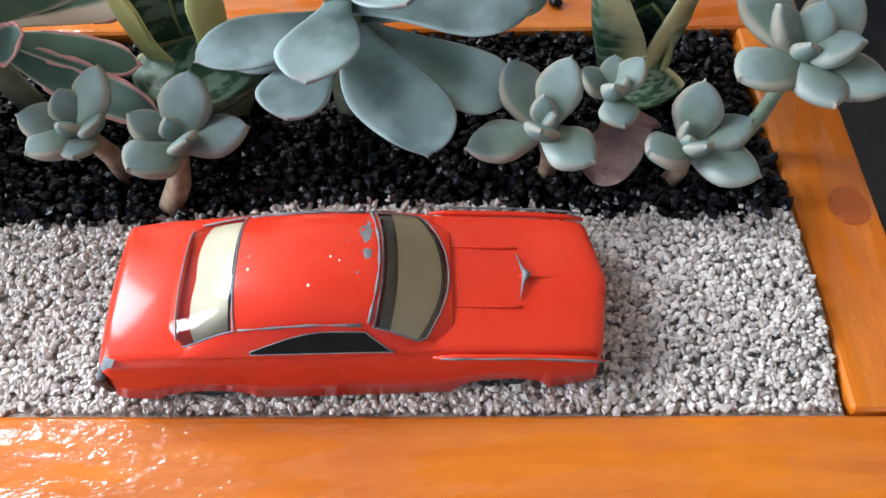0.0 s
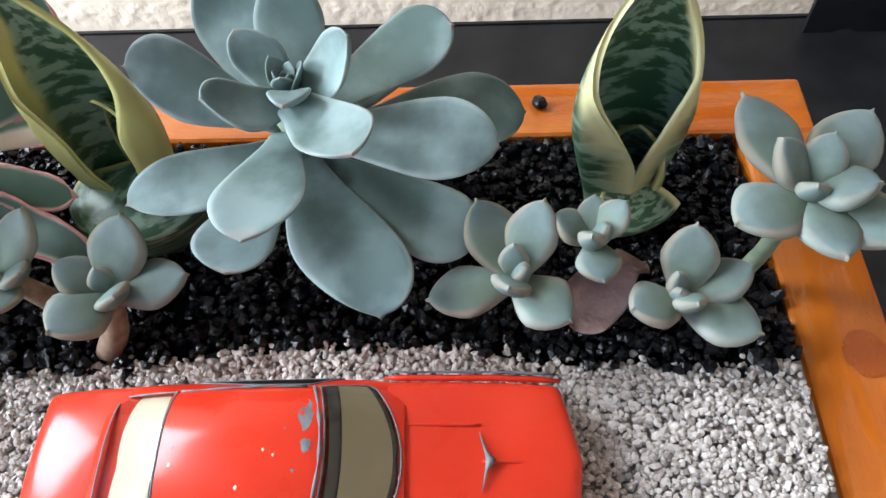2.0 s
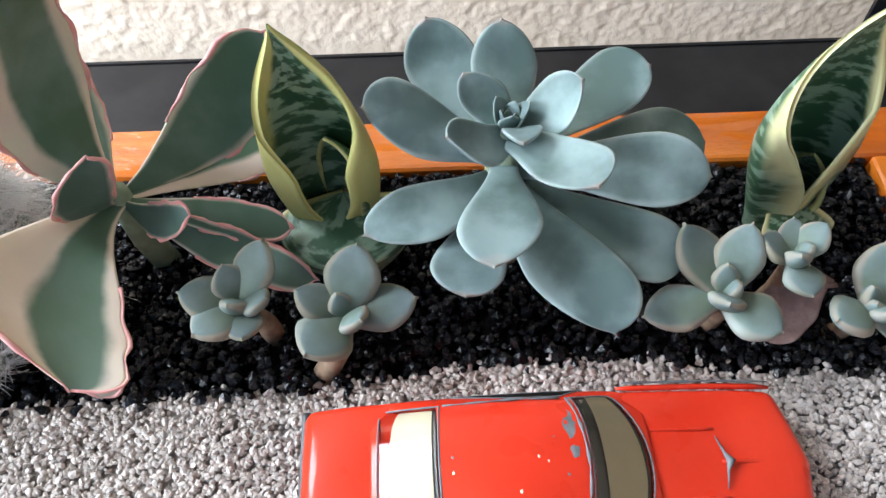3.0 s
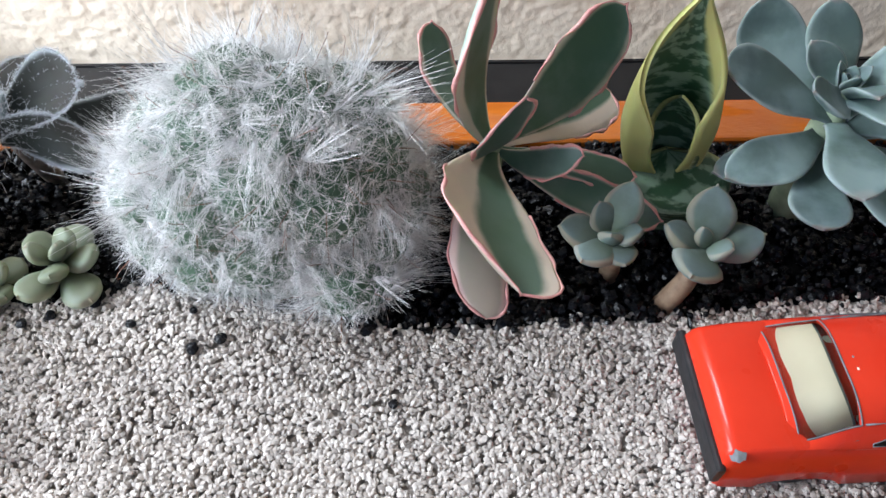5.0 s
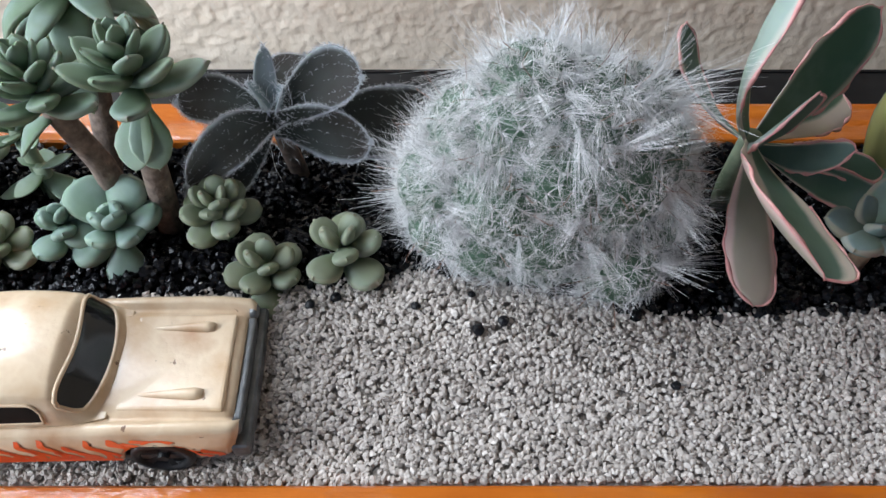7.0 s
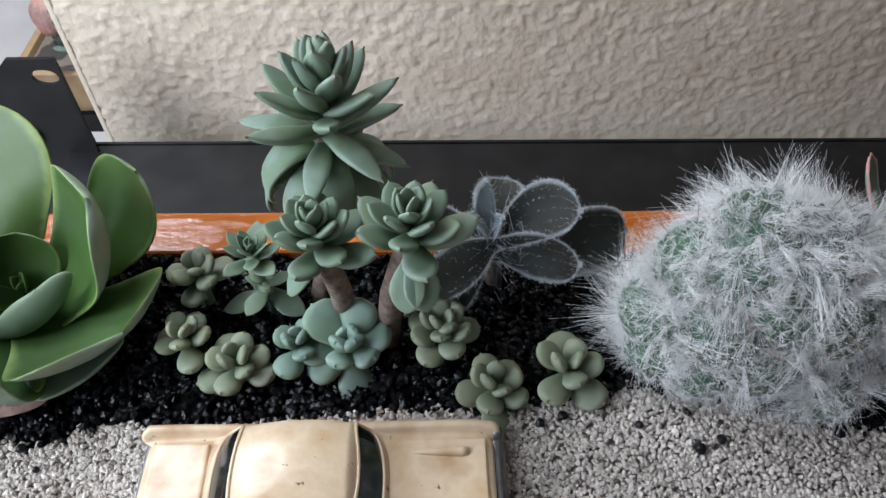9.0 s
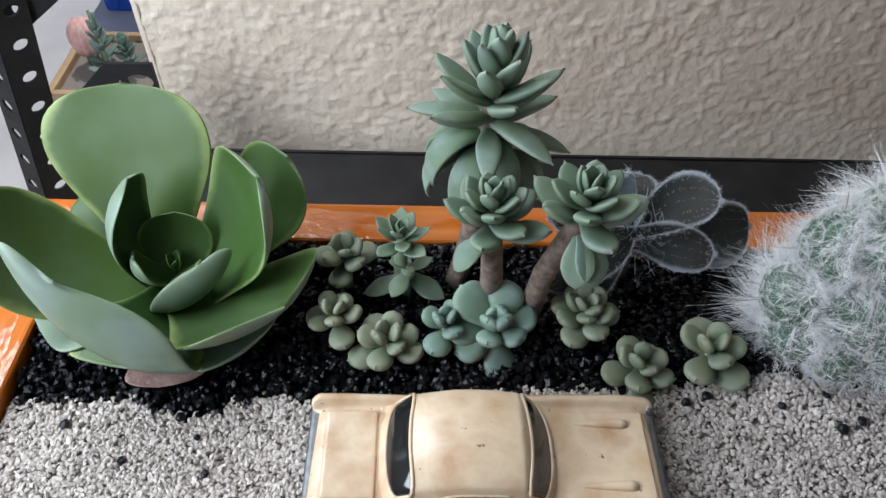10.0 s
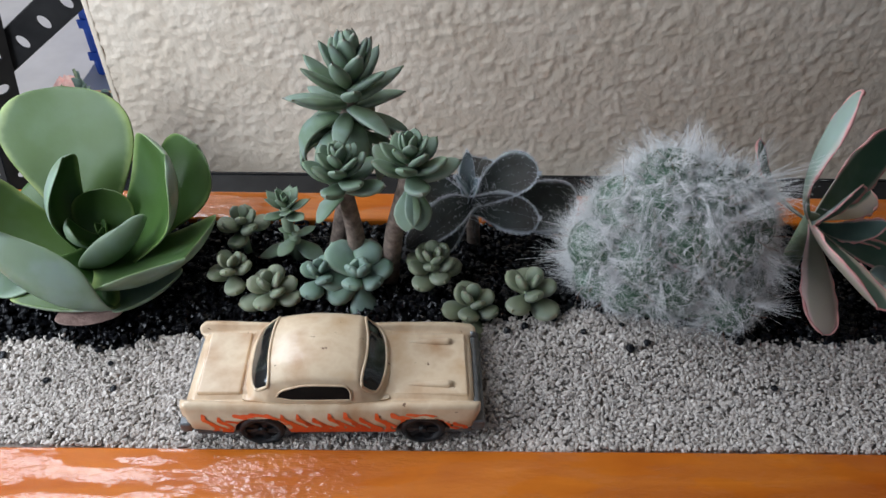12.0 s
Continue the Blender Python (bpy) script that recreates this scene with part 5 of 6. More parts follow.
def car_body(parent, ctrl, wheels, mat, n=72, crown=0.0010, slope=0.03, nose=0.0, name="body", label=""):
    """A lower body lofted along x: ctrl rows of x, half width, bottom, shoulder, top; arches cut over the wheels."""
    c = np.array(ctrl)
    xs = np.linspace(c[0, 0], c[-1, 0], n)
    verts, faces = [], []
    half = 9
    for x in xs:
        w, zb, zs, zt = (float(flow(x, c[:, 0], c[:, k])) for k in (1, 2, 3, 4))
        cut = zb
        for wx, wr in wheels:
            if abs(x - wx) < 0.0074:
                cut = max(cut, zb + (wr - zb) * (1 - ((x - wx) / 0.0074) ** 2) ** 0.5)
        cut = min(cut, zs - 0.0006)
        side = lambda z: w * (1 - slope * max(0.0, (z - zb) / (zs - zb)))
        ws = w * (1 - slope)
        prof = [(0.0, cut), (side(cut) * 0.90, cut), (side(cut) * 0.99, cut + 0.0003), (side((cut + zs) / 2), (cut + zs) / 2), (ws * 1.0, zs - 0.0005), (ws * 0.985, zs + 0.1 * (zt - zs)), (ws * 0.935, zt - 0.0005), (ws * 0.905, zt - 0.0001), (ws * 0.86, zt + 0.0001), (ws * 0.5, zt + crown * 0.7), (0.0, zt + crown)]
        ring = prof + [(-a, b) for a, b in prof[-2:0:-1]]
        # the nose runs forward to a shallow point
        verts += [(x + nose * step(c[-1, 0] - 0.010, c[-1, 0], x) * (0.35 - min(abs(a) / w, 1.0)), a, b) for a, b in ring]
    k = len(ring)
    for i in range(n - 1):
        for j in range(k):
            faces.append((i * k + j, (i + 1) * k + j, (i + 1) * k + (j + 1) % k, i * k + (j + 1) % k))
    faces.append(tuple(range(k)))
    faces.append(tuple((n - 1) * k + j for j in range(k))[::-1])
    return mesh_object(name, verts, faces, mat, parent, label=label)


def cabin(parent, xs_roof, belt, regions, n=56, m=28, skip=()):
    """Greenhouse as a skin split into panels. xs_roof: rows x, belt half width, roof half width, belt z, roof z.
    regions: (name, material, test(x, s), label), s from -1 to 1 over the section; the first that fits takes the face."""
    c = np.array(xs_roof)
    xs = np.linspace(c[0, 0], c[-1, 0], n)

    def section(x, s):
        wb, wr, zb, zr = (float(flow(x, c[:, 0], c[:, k])) for k in (1, 2, 3, 4))
        a = abs(s)
        if a > 0.55:
            k = (1 - a) / 0.45
            y, z = wb + (wr - wb) * k ** 1.3, zb + (zr - 0.0022 - zb) * k ** 0.92
        else:
            k = a / 0.55
            y, z = wr * k ** 0.94, zr - 0.0022 * k ** 3.2
        return (x, math.copysign(y, s), max(z, zb))

    ss = np.linspace(-1, 1, m + 1)
    sets = {r[0]: [] for r in regions}
    for i in range(n - 1):
        for j in range(m):
            xm, sm = (xs[i] + xs[i + 1]) / 2, (ss[j] + ss[j + 1]) / 2
            for r in regions:
                if r[2](xm, sm):
                    sets[r[0]].append((i, j))
                    break
    out = {}
    for name, mat, _, label, inset in regions:
        if not sets[name] or name in skip:
            continue
        ids, verts, faces = {}, [], []
        for i, j in sets[name]:
            q = []
            for a, b in ((i, j), (i + 1, j), (i + 1, j + 1), (i, j + 1)):
                if (a, b) not in ids:
                    ids[(a, b)] = len(verts)
                    p = section(xs[a], ss[b])
                    verts.append((p[0], p[1] * (1 - inset * 30), p[2] - inset))
                q.append(ids[(a, b)])
            faces.append(tuple(q))
        ob = mesh_object(name, verts, faces, mat, parent, label=label)
        if mat not in (GLASS,):
            mod = ob.modifiers.new("thickness", "SOLIDIFY")
            mod.thickness, mod.offset = 0.0005, -1
        out[name] = ob
    return section


def pane(parent, section, corner, name, mat, label="", lift=0.00015, edge=None, edge_r=0.0003, nu=22, nv=18):
    """A patch of the greenhouse skin, corner(a, b) giving x and s over the unit square, with a beaded frame."""
    grid = [[None] * (nv + 1) for _ in range(nu + 1)]
    verts = []
    for i in range(nu + 1):
        for j in range(nv + 1):
            x, s = corner(i / nu, j / nv)
            p = section(x, s)
            grid[i][j] = len(verts)
            verts.append((p[0], p[1] + math.copysign(lift, p[1]) * min(1, abs(s) / 0.55), p[2] + lift * (1 if abs(s) < 0.6 else 0.3)))
    faces = [(grid[i][j], grid[i + 1][j], grid[i + 1][j + 1], grid[i][j + 1]) for i in range(nu) for j in range(nv)]
    ob = mesh_object(name, verts, faces, mat, parent, label=label)
    if edge:
        loop = [grid[i][0] for i in range(nu)] + [grid[nu][j] for j in range(nv)] + [grid[i][nv] for i in range(nu, 0, -1)] + [grid[0][j] for j in range(nv, 0, -1)]
        pts = [verts[k] for k in loop] + [verts[loop[0]]]
        pts = [p for k, p in enumerate(pts) if k == 0 or (Vector(p) - Vector(pts[k - 1])).length > 1e-6]
        v, f = sweep(pts, [edge_r] * len(pts), 6)
        mesh_object("window_frame", v, f, edge, ob)
    return ob


def wheel(parent, x, y, r, w, hub_mat, z=None):
    ob = root_child("wheel", (x, y, z or r), parent)
    prof = [(-0.5, 0.72), (-0.5, 0.93), (-0.38, 1.0), (0.38, 1.0), (0.5, 0.93), (0.5, 0.72)]
    k = 28
    verts, faces = [], []
    for a in np.linspace(0, 2 * math.pi, k, endpoint=False):
        verts += [(math.cos(a) * r * q, p * w, math.sin(a) * r * q) for p, q in prof]
    for i in range(k):
        for j in range(5):
            a, b = i * 6 + j, ((i + 1) % k) * 6 + j
            faces.append((a, b, b + 1, a + 1))
        faces.append((i * 6, i * 6 + 5, ((i + 1) % k) * 6 + 5, ((i + 1) % k) * 6))
    ty = mesh_object("tyre", verts, faces, TYRE, ob)
    bm = bmesh.new()
    s = 1 if y > 0 else -1
    for i in range(5):
        a0 = 2 * math.pi * i / 5
        q = [bm.verts.new((math.cos(a0 + da) * r * rr, s * w * dd, math.sin(a0 + da) * r * rr)) for da, rr, dd in ((-0.5, 0.14, 0.34), (-0.22, 0.7, 0.42), (0.22, 0.7, 0.42), (0.5, 0.14, 0.34))]
        bm.faces.new(q)
    bmesh.ops.create_cone(bm, cap_ends=True, segments=16, radius1=r * 0.2, radius2=r * 0.16, depth=w * 0.2, matrix=Matrix.Translation((0, s * w * 0.4, 0)) @ Matrix.Rotation(radians(90), 4, "X"))
    back = bmesh.ops.create_circle(bm, cap_ends=True, segments=24, radius=r * 0.73, matrix=Matrix.Translation((0, s * w * 0.25, 0)) @ Matrix.Rotation(radians(90), 4, "X"))
    part("rim", bm, hub_mat, ob)
    return ob


def root_child(name, loc, parent):
    ob = new(name)
    ob.parent = parent
    ob.matrix_basis = pose(*loc)
    return ob


def blotch(parent, name, mat, cx, cy, rx, ry, zf, seed, label=""):
    """A ragged flake of missing paint laid on a surface z = zf(x, y)."""
    rng = random.Random(seed)
    k = 26
    verts, faces = [(cx, cy, zf(cx, cy) + 0.00012)], []
    for ring in (0.55, 1.0):
        for i in range(k):
            a = 2 * math.pi * i / k
            q = ring * (1 + 0.35 * noise.noise(Vector((math.cos(a) * 1.7 + seed, math.sin(a) * 1.7, seed * 0.7))) + (0.12 * rng.random() if ring == 1 else 0))
            x, y = cx + rx * q * math.cos(a), cy + ry * q * math.sin(a)
            verts.append((x, y, zf(x, y) + (0.00012 if ring < 1 else 0.00006)))
    for i in range(k):
        j = (i + 1) % k
        faces.append((0, 1 + i, 1 + j))
        faces.append((1 + i, 1 + k + i, 1 + k + j, 1 + j))
    return mesh_object(name, verts, faces, mat, parent, label=label)


def build_red_car():
    car = root("toy_car_red", (-0.0168, 0.0566, -0.0010), "worn red die-cast toy coupe with chipped paint on gravel", "toy car", rz=2.0)
    car.matrix_basis = pose(-0.0168, 0.0566, -0.0012, 0, 1.2, 2.0)
    body = car_body(car, ((-0.0378, 0.0130, 0.0019, 0.0088, 0.0104), (-0.0366, 0.0137, 0.0017, 0.0096, 0.0119), (-0.026, 0.0140, 0.0013, 0.0098, 0.0130), (-0.008, 0.0140, 0.0011, 0.0098, 0.0126),
                          (0.010, 0.0139, 0.0011, 0.0096, 0.0128), (0.026, 0.0138, 0.0013, 0.0090, 0.0118), (0.0362, 0.0134, 0.0030, 0.0084, 0.0108), (0.0374, 0.0130, 0.0036, 0.0080, 0.0102)),
                    ((-0.0235, 0.0036), (0.0215, 0.0046)), RED, n=90, slope=0.07, nose=0.0022)
    belt = 0.0128
    rows = ((-0.0275, 0.0118, 0.0105, 0.0128, 0.0142), (-0.0250, 0.0121, 0.0104, 0.0128, 0.0153), (-0.0170, 0.0124, 0.0095, 0.0127, 0.0186), (-0.0060, 0.0125, 0.0093, 0.0126, 0.0197), (0.0025, 0.0125, 0.0094, 0.0126, 0.0192),
            (0.0095, 0.0122, 0.0106, 0.0128, 0.0160), (0.0142, 0.0112, 0.0104, 0.0128, 0.0141))
    section = cabin(car, rows, belt, (
        ("hole", GLASS, lambda x, s: abs(s) < 0.60 and x + 0.0040 * s * s > 0.0042 and x + 0.0125 * s * s < 0.0136, "", 0.02),
        ("hole_rear", GLASS, lambda x, s: abs(s) < 0.575 and -0.0262 < x - 0.0004 * s * s < -0.0175, "", 0.02),
        ("roof", RED, lambda x, s: True, "red roof with worn edges", 0.0)), n=150, m=90, skip=("hole", "hole_rear"))
    pane(car, section, lambda a, b: (0.0041 + 0.0096 * a - (0.0015 + 0.0031 * a) * (2 * b - 1) ** 2, (2 * b - 1) * 0.61), "windscreen", GLASS, "clear windscreen", 0.0, BARE, 0.00014)
    pane(car, section, lambda a, b: (-0.0264 + 0.0090 * a + 0.0004 * (2 * b - 1) ** 2, (2 * b - 1) * 0.585), "rear_window", GLASS, "clear rear window", 0.0, BARE, 0.00016)
    for sd in (1, -1):
        pane(car, section, lambda a, b: (-0.0150 + 0.0205 * a - 0.004 * b * a, sd * (0.93 - (0.93 - 0.66) * b * math.sin(math.pi * min(a * 0.62 + 0.06, 0.5)))), "side_window", SHADED_INSIDE, "dark side window", 0.00012, BARE, 0.00010)
    # pale moulded interior that shows through the glass, with grey metal round it
    pane(car, section, lambda a, b: (0.0046 + 0.0086 * a - (0.0014 + 0.0028 * a) * (2 * b - 1) ** 2, (2 * b - 1) * 0.57), "dashboard_tray", CHROME, "grey metal under the windscreen", -0.0008)
    pane(car, section, lambda a, b: (0.0062 + 0.0064 * a - (0.0012 + 0.0028 * a) * (2 * b - 1) ** 2, (2 * b - 1) * 0.56), "dashboard", INTERIOR, "ivory moulded dashboard", -0.0003)
    pane(car, section, lambda a, b: (-0.0260 + 0.0082 * a + 0.0004 * (2 * b - 1) ** 2, (2 * b - 1) * 0.55), "rear_tray", CHROME, "grey metal under the rear window", -0.0020)
    pane(car, section, lambda a, b: (-0.0250 + 0.0066 * a + 0.0004 * (2 * b - 1) ** 2, (2 * b - 1) * 0.49), "rear_shelf", INTERIOR, "ivory moulded rear shelf", -0.0016)
    part("seats", box_bm(-0.0165, 0.0012, -0.0086, 0.0086, 0.0118, 0.0134, 0.001), INTERIOR, car, "ivory moulded seats")
    for s in (1, -1):
        for x in (-0.0235, 0.0215):
            wheel(car, x, s * 0.0112, 0.0044, 0.0034, CHROME)
    part("rear_bumper", box_bm(-0.0388, -0.0372, -0.0134, 0.0134, 0.0035, 0.0085, 0.0006), TYRE, car, "black rear bumper")
    part("base_plate", box_bm(-0.0345, 0.0360, -0.0112, 0.0112, 0.0012, 0.0034, 0.0004), TYRE, car)
    part("front_bumper", box_bm(0.0340, 0.0372, -0.0126, 0.0126, 0.0030, 0.0062, 0.0006), TYRE, car)
    # bonnet relief: centre crease, scoop ridges, wing tops
    top = lambda x: float(np.interp(x, (-0.0378, -0.0365, -0.026, 0.010, 0.026, 0.0355, 0.0378), (0.0100, 0.0118, 0.0130, 0.0128, 0.0118, 0.0104, 0.0092)))
    deck = lambda x, y: top(x) + 0.0010 * (1 - (y / 0.012) ** 2)
    for s in (1, -1):
        v, f = sweep([(x, s * (0.0052 + 0.02 * (0.024 - x) * 0.2), deck(x, 0.005) + 0.0001) for x in np.linspace(0.0135, 0.0245, 8)], [0.0001, 0.00015, 0.0002, 0.00025, 0.0003, 0.0003, 0.0003, 0.0002], 8)
        mesh_object("bonnet_ridge", v, f, RED, car)
        v, f = sweep([(x, s * 0.0128, deck(x, 0.0118) - 0.0006) for x in np.linspace(0.011, 0.0365, 10)], [0.0002] + [0.0005] * 8 + [0.0003], 8)
        mesh_object("wing_crest", v, f, RED, car)
        v, f = sweep([(x, s * 0.0134, deck(x, 0.0118) + 0.00015) for x in np.linspace(0.012, 0.0362, 10)], [0.0001, 0.0002, 0.00012, 0.0002, 0.0002, 0.0001, 0.0002, 0.00022, 0.0002, 0.0001], 6)
        mesh_object("worn_edge", v, f, BARE, car, label="bare metal line along the wing edge")
    v, f = sweep([(x, 0, deck(x, 0) + 0.0001) for x in np.linspace(0.0245, 0.0375, 8)], [0.0003] * 8, 6)
    mesh_object("bonnet_crease", v, f, RED, car)
    v, f = sweep([(0.0243, -0.0040, deck(0.0243, 0.004) + 0.0003), (0.0250, -0.0012, deck(0.025, 0) + 0.0005), (0.0256, 0, deck(0.025, 0) + 0.0006), (0.0250, 0.0012, deck(0.025, 0) + 0.0005), (0.0243, 0.0040, deck(0.0243, 0.004) + 0.0003)], [0.00008, 0.00025, 0.0007, 0.00025, 0.00008], 8)
    mesh_object("bonnet_scoop_lip", v, f, BARE, car, label="bare metal lip of the bonnet scoop")
    roof = lambda x, y: float(np.interp(x, (-0.0170, -0.0060, 0.0025, 0.0095), (0.0186, 0.0197, 0.0192, 0.0155))) - 0.0022 * min(abs(y) / 0.0093, 1) ** 3.2
    blotch(car, "paint_chip", BARE, 0.0012, 0.0058, 0.0013, 0.0028, roof, 2, "grey bare metal where paint flaked")
    blotch(car, "paint_chip", BARE, 0.0018, 0.0008, 0.0006, 0.0009, roof, 3)
    blotch(car, "paint_chip", BARE, 0.0000, -0.0078, 0.0022, 0.0009, roof, 5)
    for i, (x, y) in enumerate(((-0.0035, 0.0002), (-0.0155, 0.001), (-0.0155, -0.0012), (0.0004, -0.0025), (-0.0065, -0.0045), (-0.001, 0.003), (-0.0022, -0.0005))):
        blotch(car, "paint_chip", BARE if i % 2 else INTERIOR, x, y, 0.00022, 0.0003, roof, 10 + i)
    blotch(car, "paint_chip", BARE, 0.0368, 0.0, 0.0010, 0.0006, deck, 8)
    blotch(car, "paint_chip", BARE, -0.0362, -0.0118, 0.0011, 0.0014, lambda x, y: deck(x, y) - 0.0001, 9)
    # chipped frame round the roof and windows
    loop = [(0.0036 - 0.0016 * s * s, s * 0.0096, roof(0.0030, s * 0.0090) + 0.0002) for s in np.linspace(-1, 1, 13)]
    v, f = sweep(loop, [0.00020 + 0.00012 * math.sin(i * 2.3) for i in range(13)], 6)
    mesh_object("worn_edge", v, f, BARE, car, label="bare metal edge over the windscreen")
    for s in (1, -1):
        v, f = sweep([(x, s * 0.0098, roof(max(x, -0.0168), 0.0093) - 0.0001) for x in np.linspace(-0.0165, 0.001, 8)], [0.0002, 0.00008, 0.00022, 0.00012, 0.00024, 0.00006, 0.0002, 0.0003], 6)
        mesh_object("worn_edge", v, f, BARE, car)


def saloon_body(parent, ctrl, wheels, mat, arch_r=0.0066, n=130):
    """A lower body with raised wings: ctrl rows of x, half width, bottom, crease, wing top, bonnet height."""
    c = np.array(ctrl)
    verts, faces = [], []
    for x in np.linspace(c[0, 0], c[-1, 0], n):
        w, zb, zs, zf, zh = (float(flow(x, c[:, 0], c[:, k])) for k in (1, 2, 3, 4, 5))
        cut = zb
        for wx, top in wheels:
            if abs(x - wx) < arch_r:
                cut = max(cut, zb + (top - zb) * (1 - ((x - wx) / arch_r) ** 2) ** 0.5)
        cut = min(cut, zs - 0.0004)
        prof = [(0, cut, 0), (w * 0.90, cut, 0), (w - 0.0004, cut, 0), (w, cut + 0.0005, 0), (w, (cut + zs) / 2, 0), (w - 0.0001, zs, 0.4), (w - 0.0006, zs + 0.0008, 0.7), (w - 0.0008, (zs + zf) / 2 + 0.0004, 0.9),
                (w - 0.0011, zf - 0.0006, 1), (w - 0.0017, zf - 0.0001, 1), (w - 0.0024, zf, 1), (w - 0.0030, zf - 0.0003, 1), (w - 0.0034, zh - 0.0001, 0.8), (w - 0.0040, zh - 0.0004, 0), (w - 0.0045, zh - 0.0003, 0),
                (w - 0.0048, zh + 0.0001, 0), (w * 0.55, zh + 0.0004, 0), (0, zh + 0.0006, 0)]
        ring = prof + [(-a, b, k) for a, b, k in prof[-2:0:-1]]
        # wings overhang the boot and the bonnet at both ends
        verts += [(x - 0.0016 * k * step(-0.030, -0.0352, x) + 0.0014 * k * step(0.030, 0.0345, x), a, b) for a, b, k in ring]
    k = len(ring)
    faces = [(i * k + j, (i + 1) * k + j, (i + 1) * k + (j + 1) % k, i * k + (j + 1) % k) for i in range(n - 1) for j in range(k)]
    faces += [tuple(range(k)), tuple((n - 1) * k + j for j in range(k))[::-1]]
    return mesh_object("body", verts, faces, mat, parent)


def build_cream_car():
    car = root("toy_car_cream", (-0.2228, 0.0576, -0.0022), "yellowed cream die-cast toy saloon with orange flame print", "toy car")
    car.matrix_basis = pose(-0.2228, 0.0576, -0.0022, 0, 0.6, 1.5)
    ctrl = ((-0.0352, 0.0140, 0.0062, 0.0100, 0.0134, 0.0118), (-0.0340, 0.0148, 0.0056, 0.0100, 0.0142, 0.0124), (-0.024, 0.0150, 0.0047, 0.0102, 0.0136, 0.0126), (-0.010, 0.0149, 0.0044, 0.0106, 0.0131, 0.0126), (0.006, 0.0149, 0.0044, 0.0106, 0.0131, 0.0126),
            (0.016, 0.0150, 0.0044, 0.0102, 0.0134, 0.0125), (0.028, 0.0150, 0.0050, 0.0098, 0.0134, 0.0121), (0.0335, 0.0147, 0.0054, 0.0094, 0.0128, 0.0114), (0.0345, 0.0141, 0.0064, 0.0092, 0.0120, 0.0106))
    wheels = ((-0.0178, 0.0106), (0.0218, 0.0104))  # place and top of the arches
    saloon_body(car, ctrl, wheels, CREAM)
    rows = ((-0.0222, 0.0108, 0.0092, 0.0128, 0.0132), (-0.0185, 0.0118, 0.0099, 0.0128, 0.0180), (-0.0146, 0.0124, 0.0104, 0.0128, 0.0210), (-0.004, 0.0127, 0.0106, 0.0128, 0.0224), (0.0058, 0.0125, 0.0105, 0.0128, 0.0215),
            (0.0088, 0.0121, 0.0103, 0.0128, 0.0184), (0.0136, 0.0108, 0.0096, 0.0127, 0.0130))
    section = cabin(car, rows, 0.0128, (("roof", CREAM, lambda x, s: True, "cream roof with brown age spots", 0.0),), n=100, m=64)
    squeeze = lambda a, b: 0.5 + (a - 0.5) * (1 - 0.55 * abs(2 * b - 1) ** 6)
    pane(car, section, lambda a, b: (0.0080 + 0.0046 * squeeze(a, b) - 0.0020 * (2 * b - 1) ** 2, (2 * b - 1) * 0.63), "windscreen", SMOKE, "smoked windscreen", 0.00006, CREAM, 0.00042)
    pane(car, section, lambda a, b: (-0.0207 + 0.0050 * squeeze(a, b) + 0.0015 * (2 * b - 1) ** 2, (2 * b - 1) * 0.63), "rear_window", SMOKE, "smoked rear window", 0.00006, CREAM, 0.00042)
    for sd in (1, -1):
        # dark lens patch for the opening's shade: pointed at the back, blunt and rounded in front
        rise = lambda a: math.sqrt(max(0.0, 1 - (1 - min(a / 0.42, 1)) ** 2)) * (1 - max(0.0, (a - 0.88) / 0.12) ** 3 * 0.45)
        pane(car, section, lambda a, b: (-0.0134 + 0.0178 * a, sd * (0.915 - 0.26 * b * rise(a) - 0.05 * (1 - min(a * 5, 1.0)))), "side_window", SHADED_INSIDE, "side opening drawn as a dark patch for the shade inside", 0.00010, CREAM, 0.00026, 40)
    for s in (1, -1):
        for x, top in wheels:
            wheel(car, x, s * 0.0126, 0.0056, 0.0048, TYRE, 0.0048)
        # moulded spears on the bonnet
        v, f = sweep([(x, s * 0.0068, 0.0126 + 0.0002 * step(0.018, 0.026, x)) for x in np.linspace(0.0170, 0.0292, 10)], [0.0001, 0.0004, 0.0006, 0.0007, 0.0008, 0.0009, 0.0010, 0.0011, 0.0012, 0.0009], 10)
        mesh_object("bonnet_spear", v, f, CREAM, car)
        part("tail_lamp", box_bm(-0.0366, -0.0350, s * 0.0124 - 0.0012, s * 0.0124 + 0.0012, 0.0090, 0.0126, 0.0005), CREAM, car)
        v, f = sweep([(0.0346, s * 0.0118, 0.0105), (0.0358, s * 0.0118, 0.0105), (0.0361, s * 0.0118, 0.0105)], [0.0014, 0.0014, 0.0009], 16)
        mesh_object("headlamp", v, f, CHROME, car)
    part("boot_lid", box_bm(-0.0334, -0.0226, -0.0096, 0.0096, 0.0122, 0.0137, 0.0007, 3), CREAM, car)
    part("bonnet", box_bm(0.0146, 0.0330, -0.0098, 0.0098, 0.0112, 0.0129, 0.0008, 3), CREAM, car)
    part("rear_bumper", box_bm(-0.0378, -0.0346, -0.0146, 0.0146, 0.0042, 0.0076, 0.0010, 3), CHROME, car, "grey metal rear bumper")
    part("front_bumper", box_bm(0.0338, 0.0372, -0.0146, 0.0146, 0.0040, 0.0080, 0.0010, 3), CHROME, car, "grey metal front bumper")
    part("grille", box_bm(0.0344, 0.0358, -0.0104, 0.0104, 0.0076, 0.0106, 0.0004), CHROME, car)
